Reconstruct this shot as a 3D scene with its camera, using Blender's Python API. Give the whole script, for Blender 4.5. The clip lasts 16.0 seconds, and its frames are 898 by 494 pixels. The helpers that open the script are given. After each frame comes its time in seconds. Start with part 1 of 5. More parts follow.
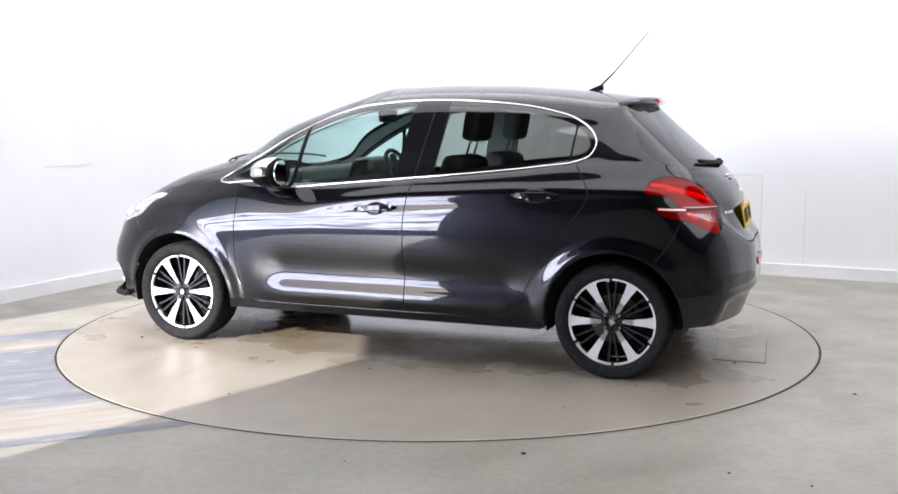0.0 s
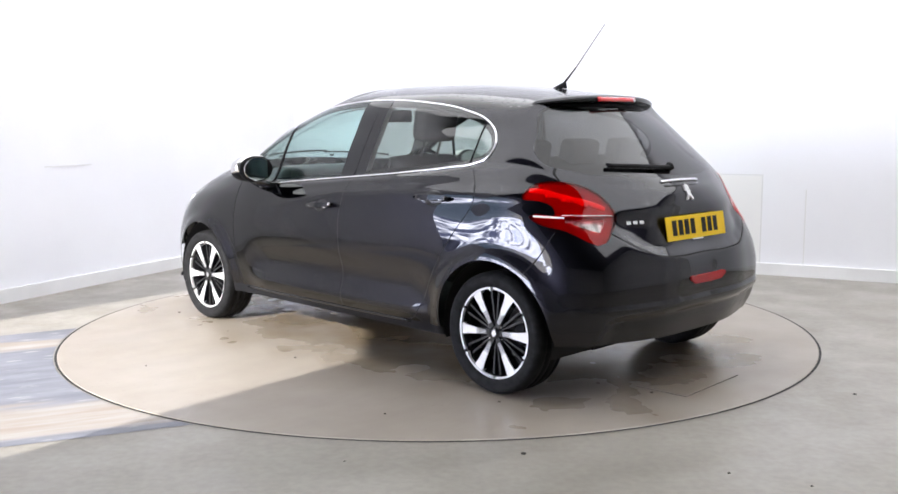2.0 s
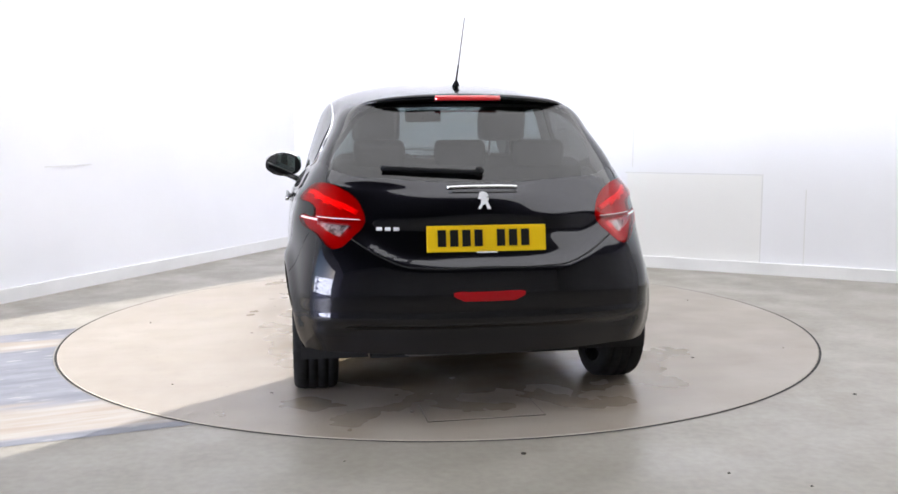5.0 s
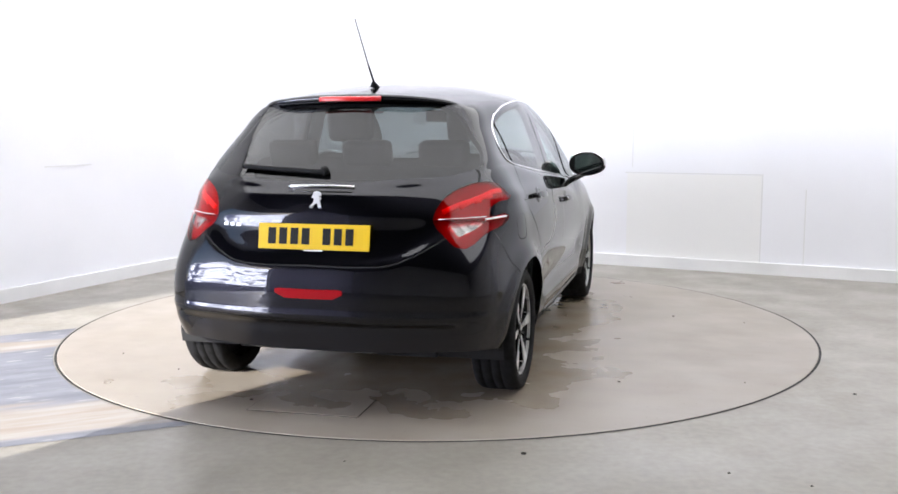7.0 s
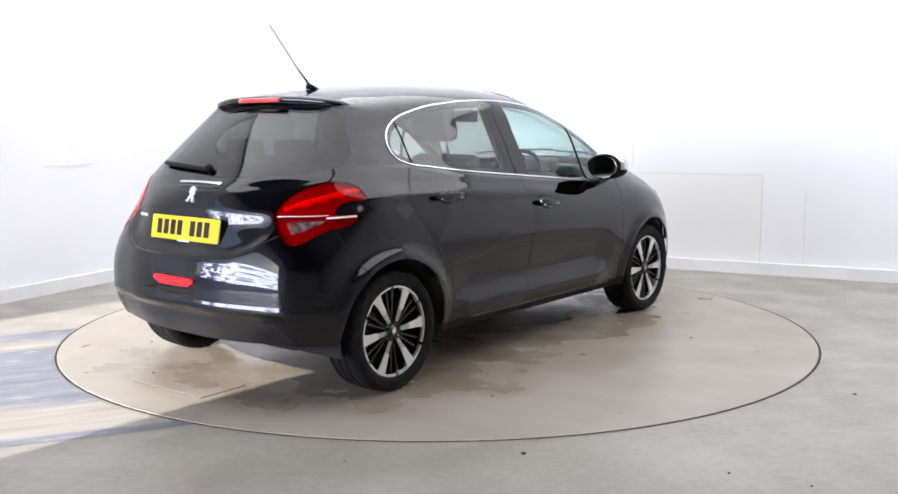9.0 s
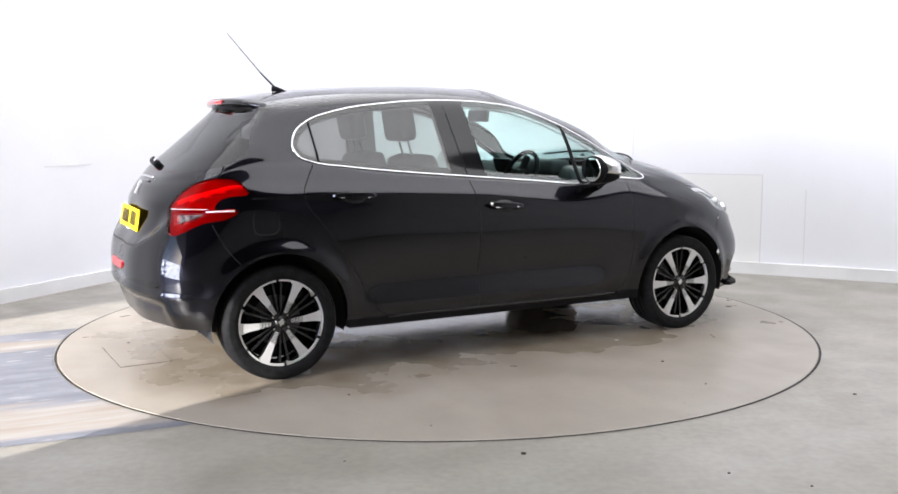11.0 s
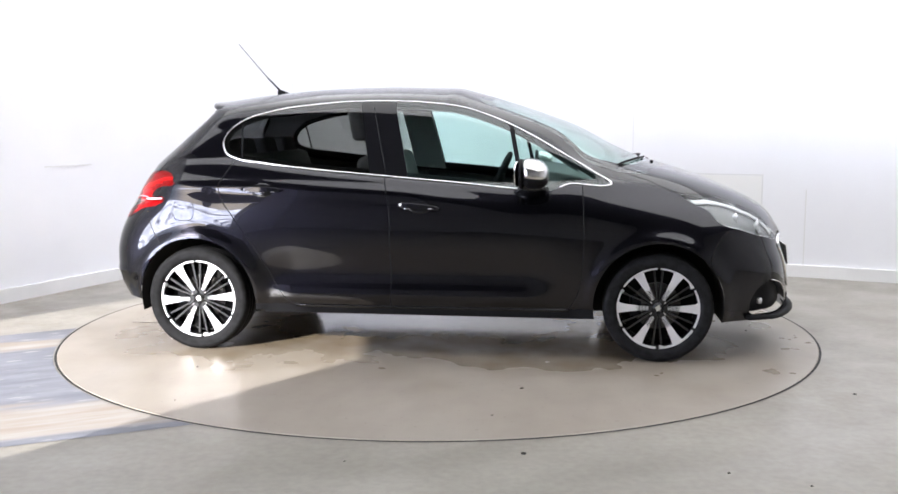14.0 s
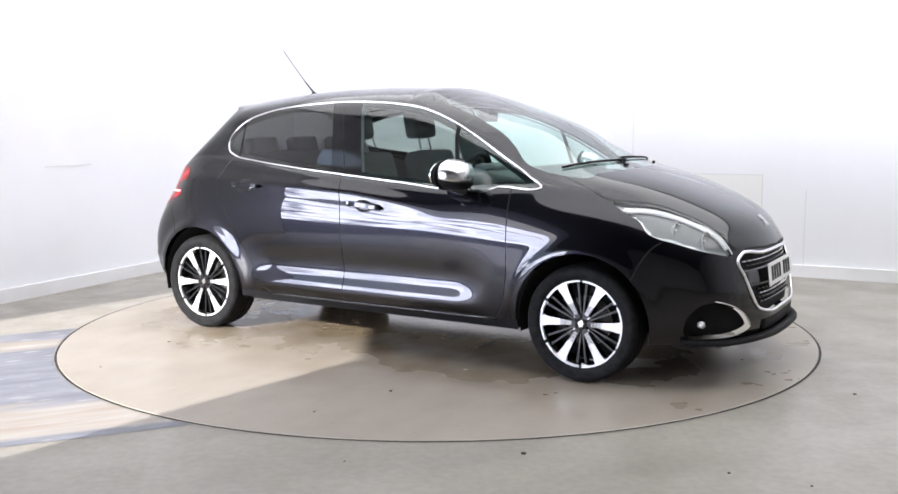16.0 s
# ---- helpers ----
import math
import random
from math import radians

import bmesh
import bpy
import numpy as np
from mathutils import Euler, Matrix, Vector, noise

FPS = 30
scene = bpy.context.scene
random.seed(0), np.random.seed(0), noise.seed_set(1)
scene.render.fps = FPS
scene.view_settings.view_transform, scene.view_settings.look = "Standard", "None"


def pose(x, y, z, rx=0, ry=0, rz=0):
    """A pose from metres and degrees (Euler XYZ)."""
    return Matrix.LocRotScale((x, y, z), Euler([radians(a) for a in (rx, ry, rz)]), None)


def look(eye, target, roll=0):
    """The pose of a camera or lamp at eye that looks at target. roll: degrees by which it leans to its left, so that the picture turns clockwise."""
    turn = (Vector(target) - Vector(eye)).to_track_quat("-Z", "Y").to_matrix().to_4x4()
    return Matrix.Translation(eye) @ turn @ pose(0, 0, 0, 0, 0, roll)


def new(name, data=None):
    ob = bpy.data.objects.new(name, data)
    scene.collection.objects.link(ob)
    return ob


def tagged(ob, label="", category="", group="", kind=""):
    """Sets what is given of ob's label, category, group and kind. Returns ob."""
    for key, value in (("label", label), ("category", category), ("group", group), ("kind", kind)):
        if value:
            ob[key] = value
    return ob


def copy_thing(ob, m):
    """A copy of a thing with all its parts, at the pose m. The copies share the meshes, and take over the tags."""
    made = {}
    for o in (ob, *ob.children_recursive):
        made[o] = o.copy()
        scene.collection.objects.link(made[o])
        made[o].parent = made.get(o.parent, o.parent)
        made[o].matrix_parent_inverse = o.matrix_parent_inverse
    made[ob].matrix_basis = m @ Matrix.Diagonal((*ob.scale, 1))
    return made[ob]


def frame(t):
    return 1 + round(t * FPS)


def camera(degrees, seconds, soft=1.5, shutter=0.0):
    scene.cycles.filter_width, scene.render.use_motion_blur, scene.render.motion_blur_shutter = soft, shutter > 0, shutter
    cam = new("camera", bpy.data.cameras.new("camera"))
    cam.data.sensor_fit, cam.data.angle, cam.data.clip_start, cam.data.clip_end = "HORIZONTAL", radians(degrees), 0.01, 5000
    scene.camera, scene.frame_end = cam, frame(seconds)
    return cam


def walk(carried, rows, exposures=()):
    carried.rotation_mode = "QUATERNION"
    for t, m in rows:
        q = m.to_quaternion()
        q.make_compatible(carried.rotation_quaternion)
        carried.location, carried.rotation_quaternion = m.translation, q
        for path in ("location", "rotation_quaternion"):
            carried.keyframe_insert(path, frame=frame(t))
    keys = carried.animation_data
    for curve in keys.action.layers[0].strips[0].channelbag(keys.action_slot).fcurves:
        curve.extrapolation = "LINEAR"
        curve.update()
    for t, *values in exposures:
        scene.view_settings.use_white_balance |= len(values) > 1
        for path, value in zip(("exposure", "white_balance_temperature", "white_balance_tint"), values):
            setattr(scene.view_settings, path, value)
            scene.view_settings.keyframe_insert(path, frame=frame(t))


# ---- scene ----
# a car on a turntable in a white photo booth; the camera stands still
EYE = (0.0, -5.945, 1.262)
cam = camera(50.356, 16.0, soft=1.6)
CAM_POSE = pose(*EYE, 90 - 7.337, 0, -0.603) @ pose(0, 0, 0, 0, 0, -0.186)
walk(cam, [(0.0, CAM_POSE), (16.0, CAM_POSE)])

# ---- light: low sun through the open side, daylight, ceiling light panels
SUN_TRAVEL, SUN_EL = radians(50.5), radians(25)
world = bpy.data.worlds.new("daylight")
scene.world = world
world.use_nodes = True
sky = world.node_tree.nodes.new("ShaderNodeTexSky")
sky.sky_type, sky.sun_disc = "NISHITA", False
sky.sun_elevation, sky.sun_rotation = SUN_EL, radians(90) - (SUN_TRAVEL + math.pi)
world.node_tree.links.new(sky.outputs[0], world.node_tree.nodes["Background"].inputs[0])
world.node_tree.nodes["Background"].inputs[1].default_value = 0.15
sun = new("sun", bpy.data.lights.new("sun", "SUN"))
sun.data.energy, sun.data.angle, sun.data.color = 5.0, radians(0.5), (1.0, 0.975, 0.950)
sun.matrix_world = look((-12 * math.cos(SUN_TRAVEL), -12 * math.sin(SUN_TRAVEL), 12 * math.tan(SUN_EL)), (0, 0, 0))
scene.view_settings.exposure = 1.21


# ---- materials
def material(name, color, rough=0.5, metal=0.0, **more):
    m = bpy.data.materials.new(name)
    m.use_nodes = True
    b = m.node_tree.nodes["Principled BSDF"]
    b.inputs["Base Color"].default_value = (*color, 1)
    b.inputs["Roughness"].default_value, b.inputs["Metallic"].default_value = rough, metal
    for k, v in more.items():
        b.inputs[k.replace("_", " ")].default_value = v
    return m


def link(m, a, b):
    m.node_tree.links.new(a, b)


def varied(m, scale, low, high, socket="Base Color", detail=6, stretch=(1, 1, 1), span=(0.35, 0.65)):
    """Noise between two values or colours on one socket of the material."""
    n = m.node_tree.nodes
    tc, mp, no, cr = n.new("ShaderNodeTexCoord"), n.new("ShaderNodeMapping"), n.new("ShaderNodeTexNoise"), n.new("ShaderNodeValToRGB")
    mp.inputs["Scale"].default_value = stretch
    no.inputs["Scale"].default_value, no.inputs["Detail"].default_value = scale, detail
    cr.color_ramp.elements[0].position, cr.color_ramp.elements[1].position = span
    as_col = lambda v: (v, v, v, 1) if isinstance(v, (int, float)) else (*v, 1)
    cr.color_ramp.elements[0].color, cr.color_ramp.elements[1].color = as_col(low), as_col(high)
    link(m, tc.outputs["Object"], mp.inputs[0])
    link(m, mp.outputs[0], no.inputs["Vector"])
    link(m, no.outputs["Fac"], cr.inputs[0])
    if socket:
        link(m, cr.outputs[0], n["Principled BSDF"].inputs[socket])
    return cr.outputs[0]


def bumped(m, scale, strength, distance=0.002, detail=4):
    n = m.node_tree.nodes
    tc, no, bu = n.new("ShaderNodeTexCoord"), n.new("ShaderNodeTexNoise"), n.new("ShaderNodeBump")
    no.inputs["Scale"].default_value, no.inputs["Detail"].default_value = scale, detail
    bu.inputs["Strength"].default_value, bu.inputs["Distance"].default_value = strength, distance
    link(m, tc.outputs["Object"], no.inputs["Vector"])
    link(m, no.outputs["Fac"], bu.inputs["Height"])
    link(m, bu.outputs[0], n["Principled BSDF"].inputs["Normal"])


def mixed(m, fac, a, b, mode="MIX"):
    mx = m.node_tree.nodes.new("ShaderNodeMix")
    mx.data_type, mx.blend_type = "RGBA", mode
    for src, k in ((fac, 0), (a, 6), (b, 7)):
        if isinstance(src, (int, float)):
            mx.inputs[k].default_value = src
        elif isinstance(src, tuple):
            mx.inputs[k].default_value = (*src, 1)
        else:
            link(m, src, mx.inputs[k])
    return mx.outputs[2]


def glowing(name, color, strength):
    return material(name, color, 0.6, 0, Emission_Color=(*color, 1), Emission_Strength=strength)


WALL = material("white_painted_board", (0.84, 0.845, 0.86), 0.55)
varied(WALL, 0.9, (0.85, 0.855, 0.895), (0.89, 0.895, 0.935))
bumped(WALL, 60, 0.08)
SKIRT = material("white_skirting_paint", (0.80, 0.80, 0.80), 0.45)
varied(SKIRT, 3, (0.76, 0.76, 0.76), (0.83, 0.83, 0.83))
CEIL = material("ceiling_board", (0.7, 0.7, 0.7), 0.8)
DIM = material("dim_grey_wall", (0.28, 0.28, 0.28), 0.8)
varied(DIM, 1.3, (0.50, 0.495, 0.49), (0.58, 0.575, 0.57))
PANEL_GLOW = glowing("light_panel_diffuser", (0.97, 0.975, 1.0), 1.03)
FLOOR = material("grey_floor_paint", (0.3, 0.3, 0.3), 0.38)
c1 = varied(FLOOR, 1.1, (0.256, 0.236, 0.200), (0.304, 0.283, 0.244), None)
c2 = varied(FLOOR, 26, 0.78, 1.0, None, 8)
link(FLOOR, mixed(FLOOR, 0.6, c1, c2, "MULTIPLY"), FLOOR.node_tree.nodes["Principled BSDF"].inputs["Base Color"])
varied(FLOOR, 3.0, 0.28, 0.5, "Roughness")
bumped(FLOOR, 30, 0.12, 0.003)
DISC = material("worn_beige_deck_paint", (0.3, 0.26, 0.21), 0.3)
dn = DISC.node_tree.nodes
c1 = varied(DISC, 0.9, (0.280, 0.244, 0.203), (0.322, 0.288, 0.245), None, 4, span=(0.3, 0.7))
c2 = varied(DISC, 7, 0.90, 1.0, None, 9, (1, 0.3, 1), (0.3, 0.6))
dry = mixed(DISC, 0.8, c1, c2, "MULTIPLY")
specks = varied(DISC, 38, 0.72, 1.0, None, 3, (1, 1, 1), (0.27, 0.33))
dry = mixed(DISC, 0.7, dry, specks, "MULTIPLY")


def math_node(nodes, op, *ins):
    q = nodes.new("ShaderNodeMath")
    q.operation = op
    for k, src in enumerate(ins):
        if isinstance(src, (int, float)):
            q.inputs[k].default_value = src
        else:
            link(DISC, src, q.inputs[k])
    return q.outputs[0]


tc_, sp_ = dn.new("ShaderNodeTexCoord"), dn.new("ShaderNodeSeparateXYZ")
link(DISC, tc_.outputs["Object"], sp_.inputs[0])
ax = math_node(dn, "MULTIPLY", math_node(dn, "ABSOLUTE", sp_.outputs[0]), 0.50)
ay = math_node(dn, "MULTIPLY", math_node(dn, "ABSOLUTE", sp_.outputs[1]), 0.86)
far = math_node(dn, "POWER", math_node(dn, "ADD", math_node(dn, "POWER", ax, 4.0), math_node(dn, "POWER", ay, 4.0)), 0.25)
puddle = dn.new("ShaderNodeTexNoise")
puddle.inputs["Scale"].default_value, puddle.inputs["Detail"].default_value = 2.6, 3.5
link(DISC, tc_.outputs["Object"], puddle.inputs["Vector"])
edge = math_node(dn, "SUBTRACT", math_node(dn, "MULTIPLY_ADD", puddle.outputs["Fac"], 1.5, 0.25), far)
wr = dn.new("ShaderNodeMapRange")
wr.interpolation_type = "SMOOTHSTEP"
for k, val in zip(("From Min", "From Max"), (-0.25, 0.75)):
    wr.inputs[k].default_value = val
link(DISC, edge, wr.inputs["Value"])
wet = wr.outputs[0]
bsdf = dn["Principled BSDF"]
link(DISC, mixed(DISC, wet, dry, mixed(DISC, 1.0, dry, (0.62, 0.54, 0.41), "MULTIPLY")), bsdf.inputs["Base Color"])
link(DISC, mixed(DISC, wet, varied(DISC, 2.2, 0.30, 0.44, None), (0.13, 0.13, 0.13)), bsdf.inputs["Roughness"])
bumped(DISC, 24, 0.05, 0.003)
GAP = material("dark_gap", (0.012, 0.012, 0.012), 0.9)


# ---- mesh helpers
def mesh_object(name, verts, faces, mat, parent=None, label="", normals=None, smooth=True):
    me = bpy.data.meshes.new(name)
    me.from_pydata([tuple(v) for v in verts], [], [tuple(int(i) for i in f) for f in faces])
    me.materials.append(mat)
    if smooth:
        me.polygons.foreach_set("use_smooth", [True] * len(me.polygons))
    me.update()
    if normals is not None:
        me.normals_split_custom_set_from_vertices([tuple(n) for n in normals])
    ob = new(name, me)
    if parent:
        ob.parent = parent
    if label:
        ob["label"] = label
    return ob


def part(name, bm, mat, parent=None, label="", smooth=False):
    me = bpy.data.meshes.new(name)
    bm.to_mesh(me)
    bm.free()
    me.materials.append(mat)
    me.polygons.foreach_set("use_smooth", [smooth] * len(me.polygons))
    ob = new(name, me)
    if parent:
        ob.parent = parent
    if label:
        ob["label"] = label
    return ob


def box(size, m=Matrix(), bevel=0.0, seg=2):
    bm = bmesh.new()
    bmesh.ops.create_cube(bm, size=1, matrix=Matrix.Diagonal((*size, 1)))
    if bevel:
        bmesh.ops.bevel(bm, geom=list(bm.edges), offset=bevel, segments=seg, affect="EDGES", profile=0.6)
    bm.transform(m)
    return bm


def cyl(r, depth, m=Matrix(), seg=32, r2=None, bevel=0.0):
    bm = bmesh.new()
    bmesh.ops.create_cone(bm, cap_ends=True, segments=seg, radius1=r, radius2=r if r2 is None else r2, depth=depth)
    if bevel:
        rim = [e for e in bm.edges if abs(e.verts[0].co.z - e.verts[1].co.z) < 1e-6]
        bmesh.ops.bevel(bm, geom=rim, offset=bevel, segments=2, affect="EDGES")
    bm.transform(m)
    return bm


def lathe(profile, seg=64):
    """Profile of (radius, height) turned about z."""
    verts = [(r * math.cos(2 * math.pi * k / seg), r * math.sin(2 * math.pi * k / seg), h) for r, h in profile for k in range(seg)]
    faces = [(i * seg + k, i * seg + (k + 1) % seg, (i + 1) * seg + (k + 1) % seg, (i + 1) * seg + k)
             for i in range(len(profile) - 1) for k in range(seg)]
    return verts, faces


def sweep(path, normals, width, height, closed=False):
    """A flat rounded bar along path, proud of the surface along the normals."""
    P, N = np.asarray(path, float), np.asarray(normals, float)
    T = np.roll(P, -1, 0) - np.roll(P, 1, 0)
    if not closed:
        T[0], T[-1] = P[1] - P[0], P[-1] - P[-2]
    S = np.cross(T, N)
    S /= np.linalg.norm(S, axis=1)[:, None] + 1e-9
    prof = [(-0.5, -0.3), (-0.5, 0.45), (-0.3, 0.9), (0, 1.0), (0.3, 0.9), (0.5, 0.45), (0.5, -0.3)]
    k = len(prof)
    verts = np.concatenate([[p + s * width * a + n * height * b for a, b in prof] for p, s, n in zip(P, S, N)])
    n = len(P)
    faces = [(i * k + j, i * k + (j + 1) % k, ((i + 1) % n) * k + (j + 1) % k, ((i + 1) % n) * k + j)
             for i in range(n if closed else n - 1) for j in range(k)]
    if not closed:
        faces += [tuple(range(k))[::-1], tuple((n - 1) * k + j for j in range(k))]
    return verts, faces


# ---- the booth
LEFT_DIR, CORNER = Vector((0.436, 0.900, 0)), Vector((-1.5116, 4.143, 0))
RIGHT_DIR = Vector((0.889, -0.459, 0))
HIGH = 3.9


def wall_between(name, a, b, mat, thick=0.12, z0=0.0, z1=HIGH, outward=1, label="", category="wall"):
    a, b = Vector(a), Vector(b)
    d = (b - a).normalized()
    n = Vector((-d.y, d.x, 0)) * outward
    m = Matrix.Translation((a + b) / 2 + n * thick / 2 + Vector((0, 0, (z0 + z1) / 2))) @ Matrix.Rotation(math.atan2(d.y, d.x), 4, "Z")
    return tagged(part(name, box(((b - a).length, thick, z1 - z0), m), mat), label, category, kind="structure")


LEFT_END = CORNER - LEFT_DIR * 6.2
RIGHT_END = CORNER + RIGHT_DIR * 9.5
JAMB = Vector((-4.194, -5.63, 0))
BACK_L, BACK_R = Vector((-5.2, -9.0, 0)), Vector((5.6, -9.0, 0))
wall_between("wall_left", LEFT_END, CORNER, WALL, label="white painted booth wall with faint board joints")
wall_between("wall_right", CORNER, RIGHT_END, WALL, label="white painted booth wall with faint board joints")
wall_between("skirting_left", LEFT_END, CORNER, SKIRT, 0.02, 0, 0.10, -1, "white skirting along the booth wall", "skirting")
wall_between("skirting_right", CORNER, RIGHT_END, SKIRT, 0.02, 0, 0.10, -1, "white skirting along the booth wall", "skirting")
wall_between("wall_side", RIGHT_END, BACK_R, DIM, label="dim grey workshop wall")
wall_between("wall_back", BACK_R, BACK_L, DIM, label="dim grey workshop wall behind the stand")
# Lintel added out of view so the sun stops short of the back walls.
wall_between("added_lintel", JAMB, LEFT_END, DIM, z0=2.85, label="unseen added wall over the open side that cuts off the high sun")
wall_between("wall_jamb", BACK_L, JAMB, DIM, label="dim grey wall beside the open side")

bm = bmesh.new()
bmesh.ops.create_grid(bm, x_segments=60, y_segments=60, size=60)
tagged(part("floor", bm, FLOOR), "worn grey painted concrete floor", "floor", kind="structure")
ring = [LEFT_END, CORNER, RIGHT_END, BACK_R, BACK_L, JAMB]
bm = bmesh.new()
low = [bm.verts.new((q.x, q.y, HIGH)) for q in ring]
bmesh.ops.solidify(bm, geom=[bm.faces.new(low)], thickness=0.12)
tagged(part("ceiling", bm, CEIL), "pale ceiling board over the booth", "ceiling", kind="structure")


def ceiling_light(x, y, rz, size):
    e = new("ceiling_light")
    e.matrix_basis = pose(x, y, HIGH - 0.03, 0, 0, rz)
    part("diffuser", box((size[0], size[1], 0.02), Matrix.Translation((0, 0, -0.012))), PANEL_GLOW, e, "glowing white diffuser")
    part("frame", box((size[0] - 0.03, size[1] - 0.03, 0.03), Matrix.Translation((0, 0, 0.018)), 0.006), SKIRT, e)
    return tagged(e, "long glowing ceiling light panel over the turntable", "ceiling light", "ceiling lights")


lamp = ceiling_light(0, 0, 0, (3.047, 1.897))
LEFT_N, RIGHT_N = Vector((0.900, -0.436, 0)), Vector((-0.459, -0.889, 0))
for i in range(3):
    for j in range(3):
        q = CORNER + RIGHT_DIR * (1.6 + 3.05 * i) - LEFT_DIR * (1.05 + 1.9 * j)
        m = pose(q.x, q.y, HIGH - 0.03, 0, 0, -27.3)
        if i == j == 0:
            lamp.matrix_basis = m
        else:
            copy_thing(lamp, m)

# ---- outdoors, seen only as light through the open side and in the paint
# Added emissive board; its noise streaks and darker end shape the paint's reflections.
YARD_GLOW = glowing("glowing_yard_stand_in", (1.0, 1.0, 1.0), 1.0)
n = YARD_GLOW.node_tree.nodes
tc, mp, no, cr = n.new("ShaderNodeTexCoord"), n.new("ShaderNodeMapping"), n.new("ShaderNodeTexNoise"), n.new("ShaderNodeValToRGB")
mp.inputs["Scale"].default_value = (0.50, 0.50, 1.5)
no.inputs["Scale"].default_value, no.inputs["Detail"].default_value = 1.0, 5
link(YARD_GLOW, tc.outputs["Object"], mp.inputs[0])
link(YARD_GLOW, mp.outputs[0], no.inputs["Vector"])
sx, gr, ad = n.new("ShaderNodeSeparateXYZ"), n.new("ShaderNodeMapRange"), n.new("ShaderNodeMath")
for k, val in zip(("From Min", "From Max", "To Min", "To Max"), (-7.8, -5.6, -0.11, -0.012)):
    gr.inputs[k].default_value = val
link(YARD_GLOW, tc.outputs["Object"], sx.inputs[0])
link(YARD_GLOW, sx.outputs[0], gr.inputs["Value"])
link(YARD_GLOW, gr.outputs[0], ad.inputs[0])
link(YARD_GLOW, no.outputs["Fac"], ad.inputs[1])
link(YARD_GLOW, ad.outputs[0], cr.inputs[0])
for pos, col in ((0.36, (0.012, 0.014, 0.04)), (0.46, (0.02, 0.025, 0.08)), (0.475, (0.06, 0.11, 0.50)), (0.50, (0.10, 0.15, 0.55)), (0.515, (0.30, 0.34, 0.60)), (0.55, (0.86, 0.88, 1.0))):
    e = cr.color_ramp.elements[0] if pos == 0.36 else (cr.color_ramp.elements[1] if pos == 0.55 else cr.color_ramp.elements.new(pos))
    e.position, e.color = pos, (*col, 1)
link(YARD_GLOW, cr.outputs[0], n["Principled BSDF"].inputs["Emission Color"])
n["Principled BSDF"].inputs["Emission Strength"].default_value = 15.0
yard_back = tagged(part("backdrop", box((26, 0.1, 5.0)), YARD_GLOW), "unseen glowing board standing in for the yard beyond the open side", "backdrop", kind="structure")
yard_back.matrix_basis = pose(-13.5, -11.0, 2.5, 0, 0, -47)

# Unseen ground; dark blue put into its colour so the doors reflect bluish.
YARD_GROUND = material("blue_tinted_asphalt", (0.06, 0.062, 0.07), 0.8, 0, Specular_IOR_Level=0.15)
varied(YARD_GROUND, 0.8, (0.040, 0.046, 0.075), (0.075, 0.083, 0.120))
varied(YARD_GROUND, 1.3, 0.7, 0.95, "Roughness")
bm = bmesh.new()
bm.faces.new([bm.verts.new((*q, 0.003)) for q in ((-4.25, -1.2), (-4.6, -5.7), (-5.6, -9.4), (-26, -22), (-30, 6))])
bmesh.ops.recalc_face_normals(bm, faces=bm.faces)
tagged(part("ground", bm, YARD_GROUND), "unseen asphalt yard outside the open side, tinted dark blue for reflections", "ground", kind="structure")

# ---- turntable
DISC_R = 2.255
table = new("turntable")
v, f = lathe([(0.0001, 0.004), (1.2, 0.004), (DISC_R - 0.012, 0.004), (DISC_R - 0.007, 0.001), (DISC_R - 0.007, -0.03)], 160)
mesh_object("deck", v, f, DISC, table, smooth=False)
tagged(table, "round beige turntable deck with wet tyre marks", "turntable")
v, f = lathe([(DISC_R - 0.009, 0.0015), (DISC_R + 0.005, 0.0018)], 160)
tagged(mesh_object("turntable_gap", v, f, GAP), "dark gap round the turntable deck", "gap", kind="structure")

# hatch in the deck
hatch = [(1.65, -.45), (1.886, -.573), (1.71, -1.04), (1.47, -.96)]
turn = Matrix.Rotation(radians(-158.33), 4, "Z")
mid = sum((turn @ Vector((*q, 0)) for q in hatch), Vector()) / 4
way = turn @ Vector((hatch[3][0] - hatch[0][0], hatch[3][1] - hatch[0][1], 0))
hm = Matrix.Translation((mid.x, mid.y, 0.0045)) @ Matrix.Rotation(math.atan2(way.y, way.x), 4, "Z")
part("hatch_gap", box((.521, .271, .003), hm), GAP, table, "dark gap round the hatch")
part("hatch", box((.515, .265, .005), hm @ Matrix.Translation((0, 0, .0005)), .001), DISC, table, "lift-out hatch plate")

# worn blue drive-on lane
LANE = material("worn_blue_lane_paint", (0.2, 0.22, 0.28), 0.45)
ln = LANE.node_tree.nodes
tc_, sp_, jit, acr, wear_r = (ln.new("ShaderNode" + k) for k in ("TexCoord", "SeparateXYZ", "TexNoise", "MapRange", "ValToRGB"))
jit.inputs["Scale"].default_value, jit.inputs["Detail"].default_value = 2.6, 9
mp_ = ln.new("ShaderNodeMapping")
mp_.inputs["Scale"].default_value = (0.22, 1.6, 1)
off = ln.new("ShaderNodeMath")
off.operation = "MULTIPLY_ADD"
off.inputs[1].default_value = 0.75
link(LANE, tc_.outputs["Object"], sp_.inputs[0])
